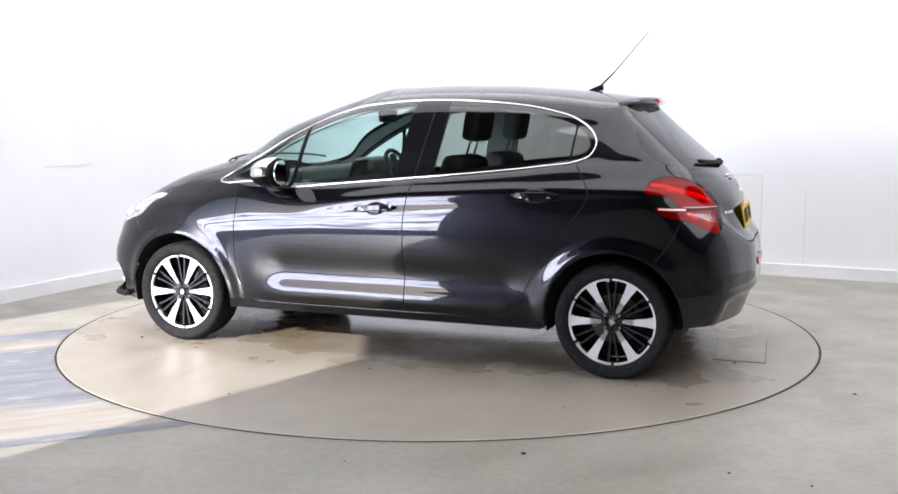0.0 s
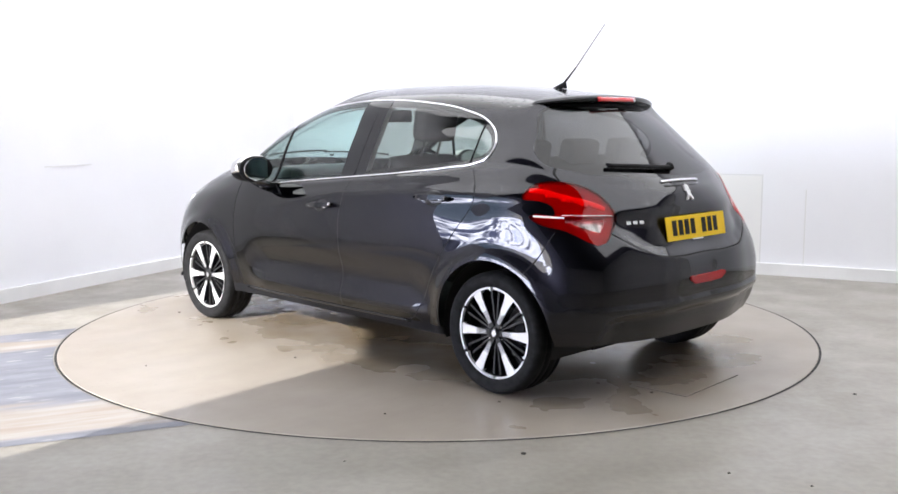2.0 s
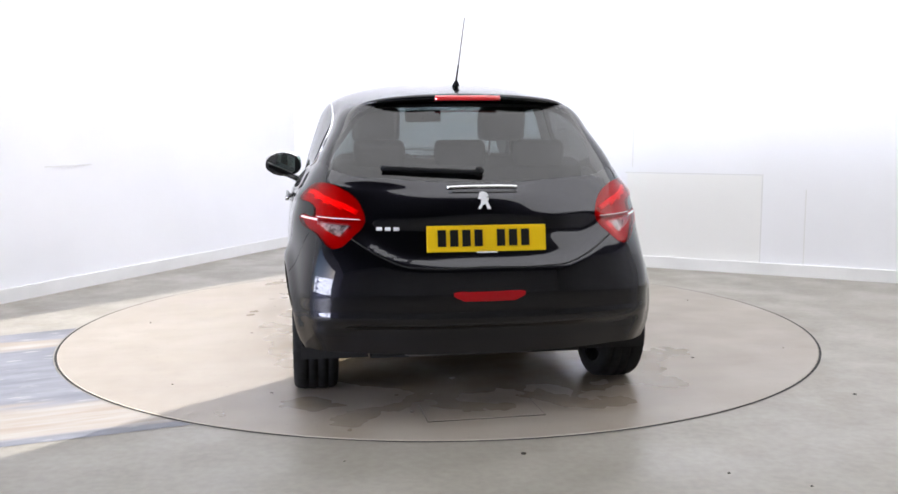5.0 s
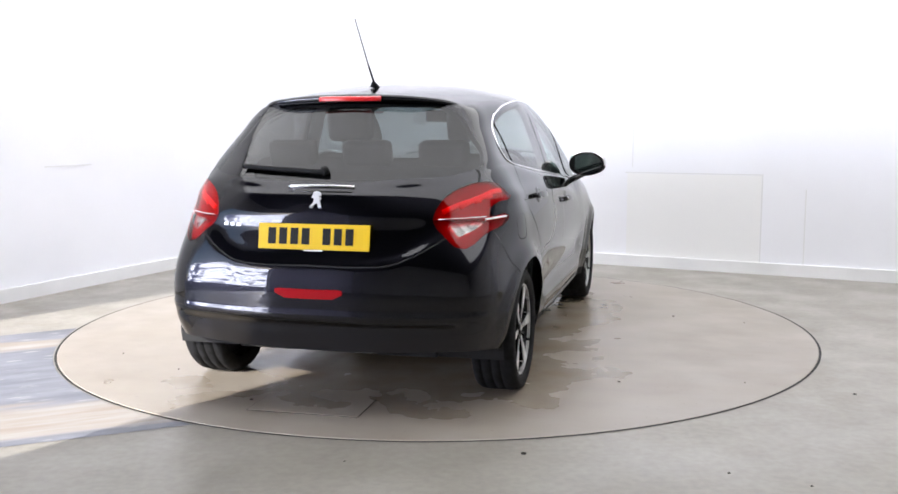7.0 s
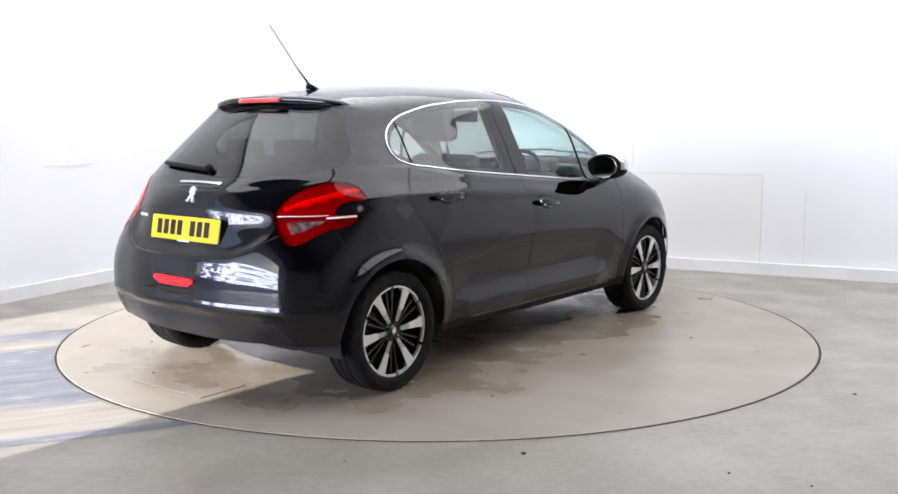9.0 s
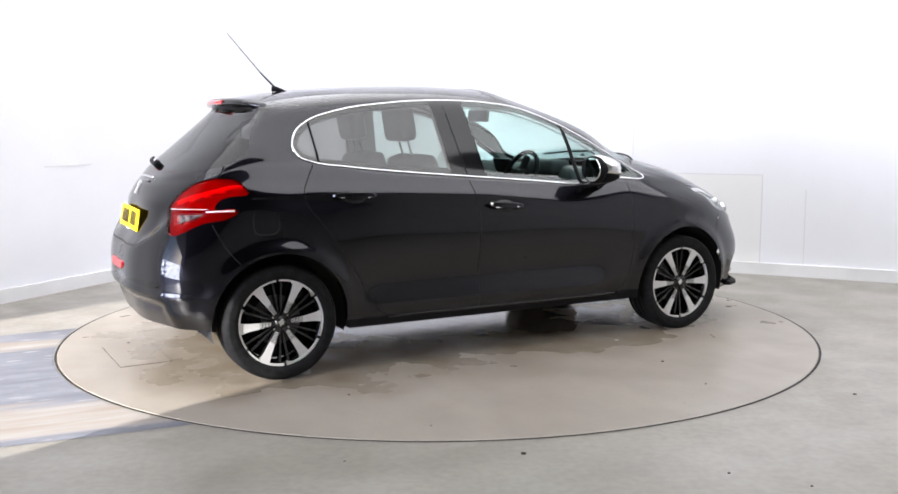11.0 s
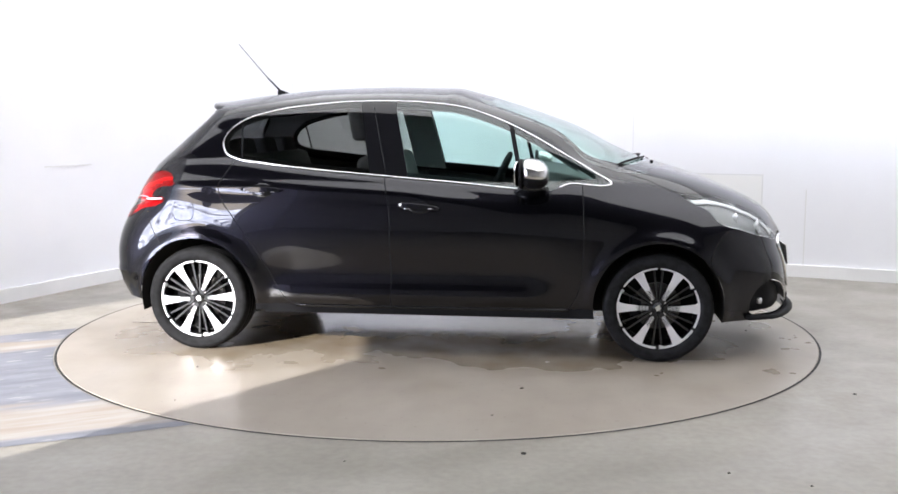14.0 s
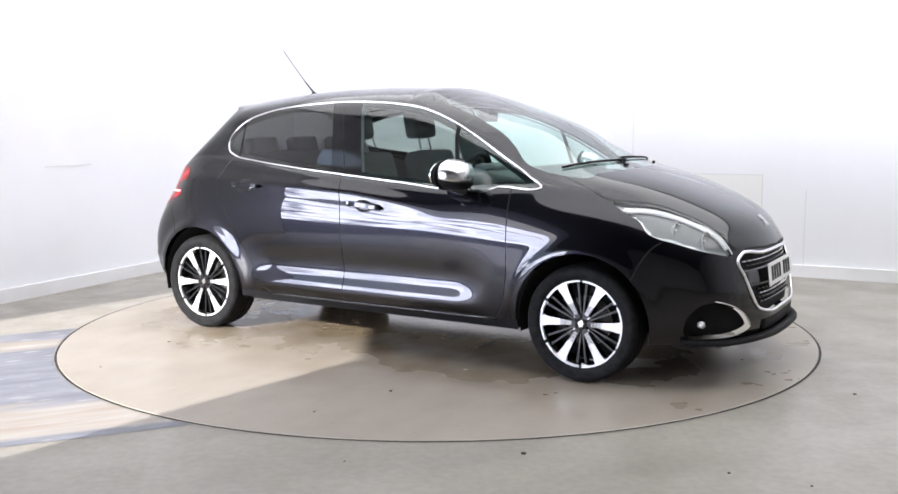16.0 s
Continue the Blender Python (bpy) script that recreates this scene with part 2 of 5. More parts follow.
link(LANE, tc_.outputs["Object"], mp_.inputs[0])
link(LANE, mp_.outputs[0], jit.inputs["Vector"])
link(LANE, jit.outputs["Fac"], off.inputs[0])
link(LANE, sp_.outputs[1], off.inputs[2])
for k, val in zip(("From Min", "From Max"), (-1.5 + .375, 1.0 + .375)):
    acr.inputs[k].default_value = val
link(LANE, off.outputs[0], acr.inputs["Value"])
link(LANE, acr.outputs[0], wear_r.inputs[0])
# bare sandy bands where the tyres run, blue between and beside them
ramp = wear_r.color_ramp
ramp.elements[0].position, ramp.elements[0].color = 0.07, (0, 0, 0, 1)
ramp.elements[1].position, ramp.elements[1].color = 0.10, (1, 1, 1, 1)
for pos, v_ in ((0.25, 0.9), (0.29, 0), (0.72, 0), (0.75, 1), (0.86, 1), (0.89, 0)):
    ramp.elements.new(pos).color = (v_, v_, v_, 1)
wear = wear_r.outputs[0]
flecks = varied(LANE, 16, 0, 1, None, 9, (0.35, 1.3, 1), (0.60, 0.66))
blue = varied(LANE, 5, (0.125, 0.13, 0.155), (0.20, 0.205, 0.235), None, 8, (0.5, 2, 1))
blue = mixed(LANE, flecks, blue, (0.28, 0.28, 0.285))
sand = varied(LANE, 6, (0.26, 0.215, 0.17), (0.33, 0.31, 0.29), None, 8, (0.3, 3, 1))
link(LANE, mixed(LANE, wear, blue, sand), LANE.node_tree.nodes["Principled BSDF"].inputs["Base Color"])
bumped(LANE, 40, 0.2, 0.003)
LANE_TURN = radians(24)
arc = [math.pi + math.atan2(.05, 2.24) + k / 24 * ((math.pi + math.atan2(2.0, 1.04)) - (math.pi + math.atan2(.05, 2.24))) for k in range(25)]
inner = [Vector(((DISC_R + .012) * math.cos(q), (DISC_R + .012) * math.sin(q), 0)) for q in arc]
bm = bmesh.new()
turn = Matrix.Rotation(-LANE_TURN, 4, "Z")
rows_ = []
for k, q in enumerate(inner):
    ang = radians(28.5 - 6.7 * k / 24)
    far = q - Vector((math.cos(ang), math.sin(ang), 0)) * 9
    rows_.append([bm.verts.new(turn @ (q * (1 - s) + far * s) + Vector((0, 0, .002))) for s in (0, .1, .3, .6, 1)])
for r0, r1 in zip(rows_, rows_[1:]):
    for k in range(4):
        bm.faces.new((r0[k], r0[k + 1], r1[k + 1], r1[k]))
lane = tagged(part("lane", bm, LANE), "worn blue-grey drive-on lane leading to the turntable", "lane", kind="structure")
lane.rotation_euler = (0, 0, LANE_TURN)

# ---- the car: x forward, y to its left, z up, from the middle of its wheelbase on the deck
car = tagged(new("car"), "glossy black five-door hatchback with chrome window line and two-tone alloy wheels", "car")
HALF_BASE, HUB_Z, ARCH_Z, WHEEL_Y = 1.269, 0.275, 0.283, 0.820

PAINT = material("black_metallic_paint", (0.010, 0.010, 0.014), 0.33, 1.0, Coat_Weight=1.0, Coat_Roughness=0.02, Coat_IOR=1.5, Specular_Tint=(0.05, 0.05, 0.08, 1))
varied(PAINT, 900, (0.0085, 0.0084, 0.0115), (0.0130, 0.0128, 0.0175), detail=1)
WET_PAINT = material("black_paint_with_drops", (0.008, 0.008, 0.012), 0.45, 1.0, Coat_Weight=1.0, Coat_Roughness=0.03, Coat_IOR=1.5, Specular_Tint=(0.05, 0.05, 0.08, 1))
wn_ = WET_PAINT.node_tree.nodes
tc_, vo_, dr_, bu_ = (wn_.new("ShaderNode" + k) for k in ("TexCoord", "TexVoronoi", "ValToRGB", "Bump"))
vo_.inputs["Scale"].default_value = 42
dr_.color_ramp.elements[0].position, dr_.color_ramp.elements[0].color = 0.16, (1, 1, 1, 1)
dr_.color_ramp.elements[1].position, dr_.color_ramp.elements[1].color = 0.36, (0, 0, 0, 1)
bu_.inputs["Strength"].default_value, bu_.inputs["Distance"].default_value = 0.7, 0.003
link(WET_PAINT, tc_.outputs["Object"], vo_.inputs["Vector"])
link(WET_PAINT, vo_.outputs["Distance"], dr_.inputs[0])
link(WET_PAINT, dr_.outputs[0], bu_.inputs["Height"])
link(WET_PAINT, bu_.outputs[0], wn_["Principled BSDF"].inputs["Coat Normal"])
BLACK = material("satin_black_plastic", (0.008, 0.008, 0.009), 0.6, 0, Specular_IOR_Level=0.12)
bumped(BLACK, 400, 0.1, 0.0004)
SKIRT_BLACK = material("satin_bumper_skirt", (0.006, 0.006, 0.008), 0.22, 0, Specular_IOR_Level=0.5)
GLOSS = material("gloss_black_trim", (0.008, 0.008, 0.009), 0.08)
CHROME = material("bright_chrome", (0.85, 0.85, 0.86), 0.10, 1.0)
SEAM = material("panel_gap", (0.004, 0.004, 0.004), 0.8)
INNER = material("wheel_well_liner", (0.012, 0.012, 0.012), 0.95)


def glass(name, tint, rough=0.0, gloss=0.085):
    """A thin tinted pane: mostly clear, with a real gloss on it."""
    m = bpy.data.materials.new(name)
    m.use_nodes = True
    n = m.node_tree.nodes
    n.remove(n["Principled BSDF"])
    tr, gl, mx = n.new("ShaderNodeBsdfTransparent"), n.new("ShaderNodeBsdfGlossy"), n.new("ShaderNodeMixShader")
    lw, pw, ma = n.new("ShaderNodeLayerWeight"), n.new("ShaderNodeMath"), n.new("ShaderNodeMath")
    tr.inputs[0].default_value = (*tint, 1)
    gl.inputs["Roughness"].default_value = rough
    lw.inputs[0].default_value = 0.5
    pw.operation, ma.operation = "POWER", "MULTIPLY_ADD"
    pw.inputs[1].default_value, ma.inputs[1].default_value, ma.inputs[2].default_value = 4.5, 0.85, gloss
    link(m, lw.outputs["Facing"], pw.inputs[0])
    link(m, pw.outputs[0], ma.inputs[0])
    link(m, ma.outputs[0], mx.inputs[0])
    link(m, tr.outputs[0], mx.inputs[1])
    link(m, gl.outputs[0], mx.inputs[2])
    link(m, mx.outputs[0], n["Material Output"].inputs["Surface"])
    return m


GLASS = glass("green_tinted_glass", (0.72, 0.88, 0.84), gloss=0.10)
REAR_GLASS_MAT = glass("dark_rear_glass", (0.15, 0.155, 0.165), gloss=0.055)
PRIVACY = glass("dark_tinted_glass", (0.43, 0.44, 0.42), gloss=0.10)

# lines that run round half of the body, from the middle of the nose to the middle of the tail
RINGS = [
    [(2.025, 0, .19), (1.995, .35, .19), (1.855, .62, .20), (1.59, .76, .20), (1.27, .80, .21), (.9, .80, .21), (.45, .80, .21), (-.2, .80, .21), (-.75, .80, .215), (-1.1, .81, .23), (-1.42, .815, .25), (-1.70, .725, .265), (-1.83, .42, .26), (-1.86, 0, .255)],
    [(2.045, 0, .28), (2.012, .35, .28), (1.885, .63, .29), (1.61, .785, .30), (1.27, .835, .32), (.9, .83, .33), (.45, .825, .33), (-.2, .825, .33), (-.75, .825, .33), (-1.1, .835, .34), (-1.42, .838, .35), (-1.73, .75, .36), (-1.862, .43, .36), (-1.893, 0, .36)],
    [(2.040, 0, .44), (2.002, .36, .44), (1.885, .64, .45), (1.61, .795, .46), (1.27, .85, .48), (.9, .85, .48), (.45, .845, .48), (-.2, .845, .48), (-.75, .847, .48), (-1.1, .852, .50), (-1.42, .848, .50), (-1.742, .752, .50), (-1.878, .43, .50), (-1.905, 0, .50)],
    [(2.015, 0, .58), (1.972, .36, .58), (1.85, .63, .58), (1.595, .785, .62), (1.27, .845, .64), (.9, .855, .65), (.45, .857, .66), (-.2, .858, .66), (-.75, .856, .67), (-1.1, .85, .68), (-1.42, .825, .68), (-1.72, .725, .66), (-1.858, .42, .65), (-1.885, 0, .645)],
    [(1.98, 0, .68), (1.925, .36, .68), (1.80, .61, .695), (1.55, .745, .755), (1.26, .80, .795), (.9, .825, .81), (.45, .838, .80), (-.2, .842, .82), (-.75, .838, .85), (-1.1, .815, .87), (-1.42, .795, .87), (-1.63, .662, .86), (-1.775, .40, .84), (-1.81, 0, .84)],
    [(1.84, 0, .815), (1.81, .36, .803), (1.68, .585, .798), (1.47, .69, .843), (1.23, .735, .88), (.93, .78, .90), (.45, .79, .90), (-.2, .795, .94), (-.75, .78, .99), (-1.1, .74, 1.03), (-1.40, .715, 1.02), (-1.575, .645, .97), (-1.715, .40, .935), (-1.78, 0, .925)],
    [(1.51, 0, .958), (1.48, .37, .950), (1.40, .57, .934), (1.27, .67, .925), (1.14, .715, .925), (.96, .755, .93), (.45, .775, .915), (-.2, .78, .955), (-.75, .765, 1.005), (-1.1, .722, 1.05), (-1.39, .695, 1.05), (-1.555, .64, .995), (-1.685, .42, .965), (-1.755, 0, .955)],
    [(1.23, 0, 1.042), (1.175, .36, 1.032), (1.095, .56, 1.010), (1.03, .66, .98), (1.01, .71, .955), (.97, .74, .945), (.45, .76, .93), (-.2, .765, .97), (-.75, .75, 1.02), (-1.1, .71, 1.065), (-1.37, .685, 1.08), (-1.535, .63, 1.02), (-1.66, .42, 1.0), (-1.72, 0, .985)],
    [(.24, 0, 1.435), (.23, .22, 1.430), (.20, .40, 1.414), (.16, .50, 1.394), (.13, .55, 1.378), (.11, .58, 1.362), (0, .585, 1.372), (-.3, .588, 1.383), (-.72, .575, 1.375), (-1.0, .555, 1.35), (-1.17, .54, 1.33), (-1.25, .495, 1.33), (-1.29, .32, 1.345), (-1.32, 0, 1.36)],
]


def roof_line(x):
    return np.interp(x, [-1.36, -1.1, -.755, -.41, .05, .2], [1.380, 1.420, 1.456, 1.476, 1.468, 1.437])


def rings():
    r = [np.array(a, float) for a in RINGS]
    base, top = r[7], r[8]
    mid = (base + top) / 2
    out = mid - np.array([-0.25, 0, 0.95])
    out[:, 2] = np.maximum(out[:, 2], 0)
    mid += out / np.linalg.norm(out, axis=1)[:, None] * np.array([.054, .056, .058, .055, .045, .03, .022, .022, .022, .018, .008, .0, -.004, -.004])[:, None]
    x9 = np.clip(top[:, 0], -1.26, 0.06)
    nine = np.stack([x9, 0 * x9, roof_line(x9)], 1)
    eight = top * [0.5, 0.55, 0] + nine * [0.5, 0.45, 0]
    eight[:, 2] = top[:, 2] * .22 + nine[:, 2] * .78
    return np.stack(r[:8] + [mid, top, eight, nine])


def spline(P, u, n, limited):
    """Cubic through the rows of P at parameters u, at n even steps; limited: no overshoot."""
    d = np.diff(P, axis=0) / np.diff(u)[:, None, None]
    m = np.empty_like(P)
    h = np.diff(u)[:, None, None]
    m[1:-1] = (d[:-1] * h[1:] + d[1:] * h[:-1]) / (h[1:] + h[:-1])
    m[0], m[-1] = d[0], d[-1]
    if limited:
        lim = 2.2 * np.minimum(abs(d[:-1]), abs(d[1:]))
        m[1:-1] = np.where(d[:-1] * d[1:] > 0, np.clip(m[1:-1], -lim, lim), m[1:-1] * 0.25)
    t = np.linspace(u[0], u[-1], n)
    k = np.clip(np.searchsorted(u, t, side="right") - 1, 0, len(u) - 2)
    h = (u[k + 1] - u[k])[:, None, None]
    s = ((t - u[k])[:, None, None]) / h
    return ((2 * s ** 3 - 3 * s ** 2 + 1) * P[k] + (s ** 3 - 2 * s ** 2 + s) * h * m[k]
            + (-2 * s ** 3 + 3 * s ** 2) * P[k + 1] + (s ** 3 - s ** 2) * h * m[k + 1])


def bell(d, w):
    return np.exp(-(d / w) ** 2)


def step(a, b, x):
    t = np.clip((x - a) / (b - a), 0, 1)
    return t * t * (3 - 2 * t)


NS, NV = 240, 150


def body_surface():
    G = rings()                                     # rings x columns x 3
    full = np.concatenate([G, (G * [1, -1, 1])[:, -2:0:-1]], 1)
    ext = np.concatenate([full[:, -3:], full, full[:, :4]], 1).transpose(1, 0, 2)
    gap = np.linalg.norm(np.diff(ext[:, 3:7], axis=0), axis=2).mean(1)
    u = np.concatenate([[0], np.cumsum(gap)])
    a, b = u[3], u[len(ext) - 4]
    fine = spline(ext, u, 4000, False)
    tt = np.linspace(u[0], u[-1], 4000)
    want = np.linspace(a, b, 2 * NS + 1)[:-1]
    k = np.searchsorted(tt, want)
    C = fine[k].transpose(1, 0, 2)                  # rings x 2NS x 3
    gv = np.linalg.norm(np.diff(C, axis=0), axis=2)
    v = np.concatenate([[0], np.cumsum(np.maximum(gv.mean(1) ** 0.8, .05))])
    S = spline(C, v, NV, True)
    for _ in range(5):                              # ease the joins of the curves
        S[1:-1] = S[1:-1] * .5 + (S[2:] + S[:-2]) * .25
        S = S * .5 + (np.roll(S, 1, 1) + np.roll(S, -1, 1)) * .25
    x, y, z = S[..., 0], abs(S[..., 1]), S[..., 2]
    sg = np.sign(S[..., 1])
    side = step(.50, .70, y)
    for wx in (HALF_BASE, -HALF_BASE):              # wheel arch lips
        r = np.hypot(x - wx, z - ARCH_Z)
        S[..., 1] += sg * side * .019 * bell(np.maximum(r - .350, 0), .042) * (r < .6)
    zc = np.interp(x, [-1.45, -.75, -.1, .5], [.925, .905, .87, .80])
    along = step(-1.6, -1.35, x) * (1 - step(.0, .55, x))
    S[..., 1] += sg * side * along * .010 * (step(-.05, .0, z - zc) * (1 - step(.0, .055, z - zc)))
    doors = step(-.95, -.7, x) * (1 - step(.55, .8, x))
    S[..., 1] += sg * side * doors * (.026 * bell(z - .31, .065) - .019 * bell(z - .455, .085))
    tail = step(-1.5, -1.7, x)
    low = np.interp(y, [0, .25, .36, .45, .53, .60], [.640, .640, .650, .685, .73, .775])
    S[..., 0] += tail * .024 * (1 - step(.44, .60, y)) * step(-.015, .05, z - low) * (1 - step(.775, .865, z))
    S[..., 0] -= tail * .008 * bell(z - .42, .02)
    S[..., 0] += tail * .022 * step(.40, .37, z) * (1 - step(.58, .70, y))
    return S


def grid_mesh(S):
    nv, ns = S.shape[:2]
    idx = np.arange(nv * ns).reshape(nv, ns)
    a, b = idx[:-1], np.roll(idx, -1, 1)[:-1]
    c, d = np.roll(idx, -1, 1)[1:], idx[1:]
    F = np.concatenate([np.stack([a, b, c], -1).reshape(-1, 3), np.stack([a, c, d], -1).reshape(-1, 3)])
    V = S.reshape(-1, 3)
    e1, e2 = V[F[:, 1]] - V[F[:, 0]], V[F[:, 2]] - V[F[:, 0]]
    n = np.cross(e1, e2)
    N = np.zeros_like(V)
    for k in range(3):
        np.add.at(N, F[:, k], n)
    N /= np.linalg.norm(N, axis=1)[:, None] + 1e-12
    if (N[:, 1] * V[:, 1]).sum() < 0:
        F, N = F[:, ::-1], -N
    N[(V[:, 2] > 1.37) & (N[:, 2] < .6) & (abs(V[:, 1]) < .3)] = (0, 0, 1)
    ok = np.linalg.norm(n, axis=1) > 1e-9
    return np.concatenate([V, N], 1), F[ok]


def cut(A, F, val):
    """Split the triangles along the zero line of val, a value for each vertex."""
    val = np.where(abs(val) < 1e-6, 1e-6, val)
    sgn = val > 0
    cnt = sgn[F].sum(1)
    hit = (cnt == 1) | (cnt == 2)
    if not hit.any():
        return A, F
    H = F[hit]
    lone = np.where(cnt[hit] == 1, np.argmax(sgn[H], 1), np.argmin(sgn[H], 1))
    r = np.arange(len(H))
    i, j, k = H[r, lone], H[r, (lone + 1) % 3], H[r, (lone + 2) % 3]
    E = np.sort(np.concatenate([np.stack([i, j], 1), np.stack([i, k], 1)]), 1)
    U, inv = np.unique(E, axis=0, return_inverse=True)
    inv = inv.reshape(-1)
    t = (val[U[:, 0]] / (val[U[:, 0]] - val[U[:, 1]]))[:, None]
    new_pts = A[U[:, 0]] * (1 - t) + A[U[:, 1]] * t
    p, q = inv[:len(H)] + len(A), inv[len(H):] + len(A)
    F2 = np.concatenate([F[~hit], np.stack([i, p, q], 1), np.stack([p, j, k], 1), np.stack([p, k, q], 1)])
    return np.concatenate([A, new_pts]), F2


def seg_distance(P, L):
    """Distance of the points P (n, 2) to the polyline L."""
    L = np.asarray(L, float)
    best = np.full(len(P), 9.0)
    for a, b in zip(L[:-1], L[1:]):
        d = b - a
        t = np.clip(((P - a) @ d) / (d @ d + 1e-12), 0, 1)
        best = np.minimum(best, np.linalg.norm(P - a - t[:, None] * d, axis=1))
    return best


def side_of(P, L):
    """Distance to the polyline L, with the sign of the side on which the point lies."""
    L = np.asarray(L, float)
    best, sign = np.full(len(P), 9.0), np.ones(len(P))
    for a, b in zip(L[:-1], L[1:]):
        d = b - a
        t = np.clip(((P - a) @ d) / (d @ d + 1e-12), 0, 1)
        r = P - a - t[:, None] * d
        n = np.linalg.norm(r, axis=1)
        near = n < best
        best[near], sign[near] = n[near], np.where(d[0] * (P - a)[near, 1] - d[1] * (P - a)[near, 0] > 0, 1, -1)
    return best * sign


def inside_distance(P, L):
    """Signed distance to the closed outline L, below zero inside."""
    L = np.asarray(L, float)
    if np.linalg.norm(L[0] - L[-1]) > 1e-6:
        L = np.concatenate([L, L[:1]])
    inside = np.zeros(len(P), bool)
    for a, b in zip(L[:-1], L[1:]):
        c = (a[1] > P[:, 1]) != (b[1] > P[:, 1])
        xx = a[0] + (P[:, 1] - a[1]) / (b[1] - a[1] + 1e-12) * (b[0] - a[0])
        inside ^= c & (P[:, 0] < xx)
    d = seg_distance(P, L)
    return np.where(inside, -d, d)


def smooth_line(pts, closed=False, n=8):
    """Catmull-Rom through the points."""
    P = [np.array(q, float) for q in pts]
    m = len(P)
    out = []
    for i in range(m if closed else m - 1):
        p1, p2 = P[i], P[(i + 1) % m]
        p0 = P[i - 1] if closed or i else 2 * p1 - p2
        p3 = P[(i + 2) % m] if closed or i + 2 < m else 2 * p2 - p1
        l1, l0, l2 = (np.linalg.norm(b - a) + 1e-9 for a, b in ((p1, p2), (p0, p1), (p2, p3)))
        m1 = l1 * ((p1 - p0) / l0 * l1 + (p2 - p1) / l1 * l0) / (l0 + l1)
        m2 = l1 * ((p2 - p1) / l1 * l2 + (p3 - p2) / l2 * l1) / (l1 + l2)
        for s in np.arange(n) / n:
            out.append((2 * s ** 3 - 3 * s ** 2 + 1) * p1 + (s ** 3 - 2 * s ** 2 + s) * m1 + (3 * s ** 2 - 2 * s ** 3) * p2 + (s ** 3 - s ** 2) * m2)
    if not closed:
        out.append(P[-1])
    return np.array(out)


# outlines in the side view (x, z)
DLO = smooth_line([(1.015, .925), (.93, .985), (.79, 1.068), (.60, 1.178), (.40, 1.273), (.20, 1.338), (.03, 1.360), (-.30, 1.372), (-.60, 1.356), (-.90, 1.312), (-1.05, 1.262),
                   (-1.125, 1.20), (-1.147, 1.14), (-1.12, 1.085), (-1.06, 1.058), (-.9, 1.033), (-.60, 1.0), (-.21, .966), (.2, .931), (.59, .897), (.70, .893), (.79, .926), (.90, .922), (.985, .918)], True, 5)
GLASS_LINES = {"cq": [(.475, 1.25), (.548, .90)], "b1": [(-.295, 1.39), (-.19, .95)], "b2": [(-.365, 1.39), (-.285, .97)], "b0": [(-.17, 1.39), (-.07, .94)], "q": [(-1.05, 1.29), (-1.02, 1.03)]}
GAP_SIDE = {
    "front_door_front": smooth_line([(.865, .92), (.872, .75), (.876, .60), (.868, .46), (.835, .32), (.80, .262)]),
    "door_middle": smooth_line([(-.205, .97), (-.185, .88), (-.166, .76), (-.163, .6), (-.163, .262)]),
    "rear_door_rear": smooth_line([(-1.06, 1.045), (-1.10, .98), (-1.135, .90), (-1.12, .85), (-1.05, .75), (-.95, .61), (-.85, .45), (-.79, .34), (-.74, .28), (-.66, .258)]),
    "door_bottom": [(-.66, .258), (.80, .262)],
    "bumper_front": smooth_line([(1.52, .50), (1.56, .60), (1.60, .66), (1.64, .69)]),
    "bumper_rear": smooth_line([(-1.47, .58), (-1.53, .66), (-1.57, .745), (-1.58, .77)]),
}
ARCH = {"front": (HALF_BASE, .342), "rear": (-HALF_BASE, .340)}
# outlines seen from behind (|y|, z)
REAR_GLASS = smooth_line([(0, 1.352), (.25, 1.347), (.42, 1.332), (.515, 1.29), (.59, 1.20), (.66, 1.10), (.665, 1.06), (.60, 1.03), (.37, 1.005), (.15, .992), (0, .99)])
REAR_GLASS = np.concatenate([REAR_GLASS, REAR_GLASS[::-1] * [-1, 1]])
GATE_LOW = smooth_line([(0, .640), (.25, .640), (.36, .650), (.45, .685), (.53, .73), (.60, .775)])
GATE_SIDE = smooth_line([(.645, 1.045), (.665, 1.02), (.668, .99)])
BUMPER_STEP = [(0, .378), (.48, .378), (.56, .366), (.62, .335), (.67, .28), (.70, .20), (.80, .10)]
WIND = smooth_line([(0, 1.405), (.25, 1.40), (.40, 1.388), (.47, 1.365), (.53, 1.27), (.60, 1.12), (.645, 1.02), (.63, .985), (.5, .995), (.3, 1.008), (0, 1.018)])
WIND = np.concatenate([WIND, WIND[::-1] * [-1, 1]])
# bonnet edge from above (x, |y|)
BONNET = smooth_line([(2.005, 0), (1.99, .2), (1.95, .36), (1.905, .475), (1.873, .487), (1.784, .515), (1.657, .557), (1.557, .594), (1.463, .652), (1.352, .698), (1.214, .665), (1.10, .635), (1.03, .62)])
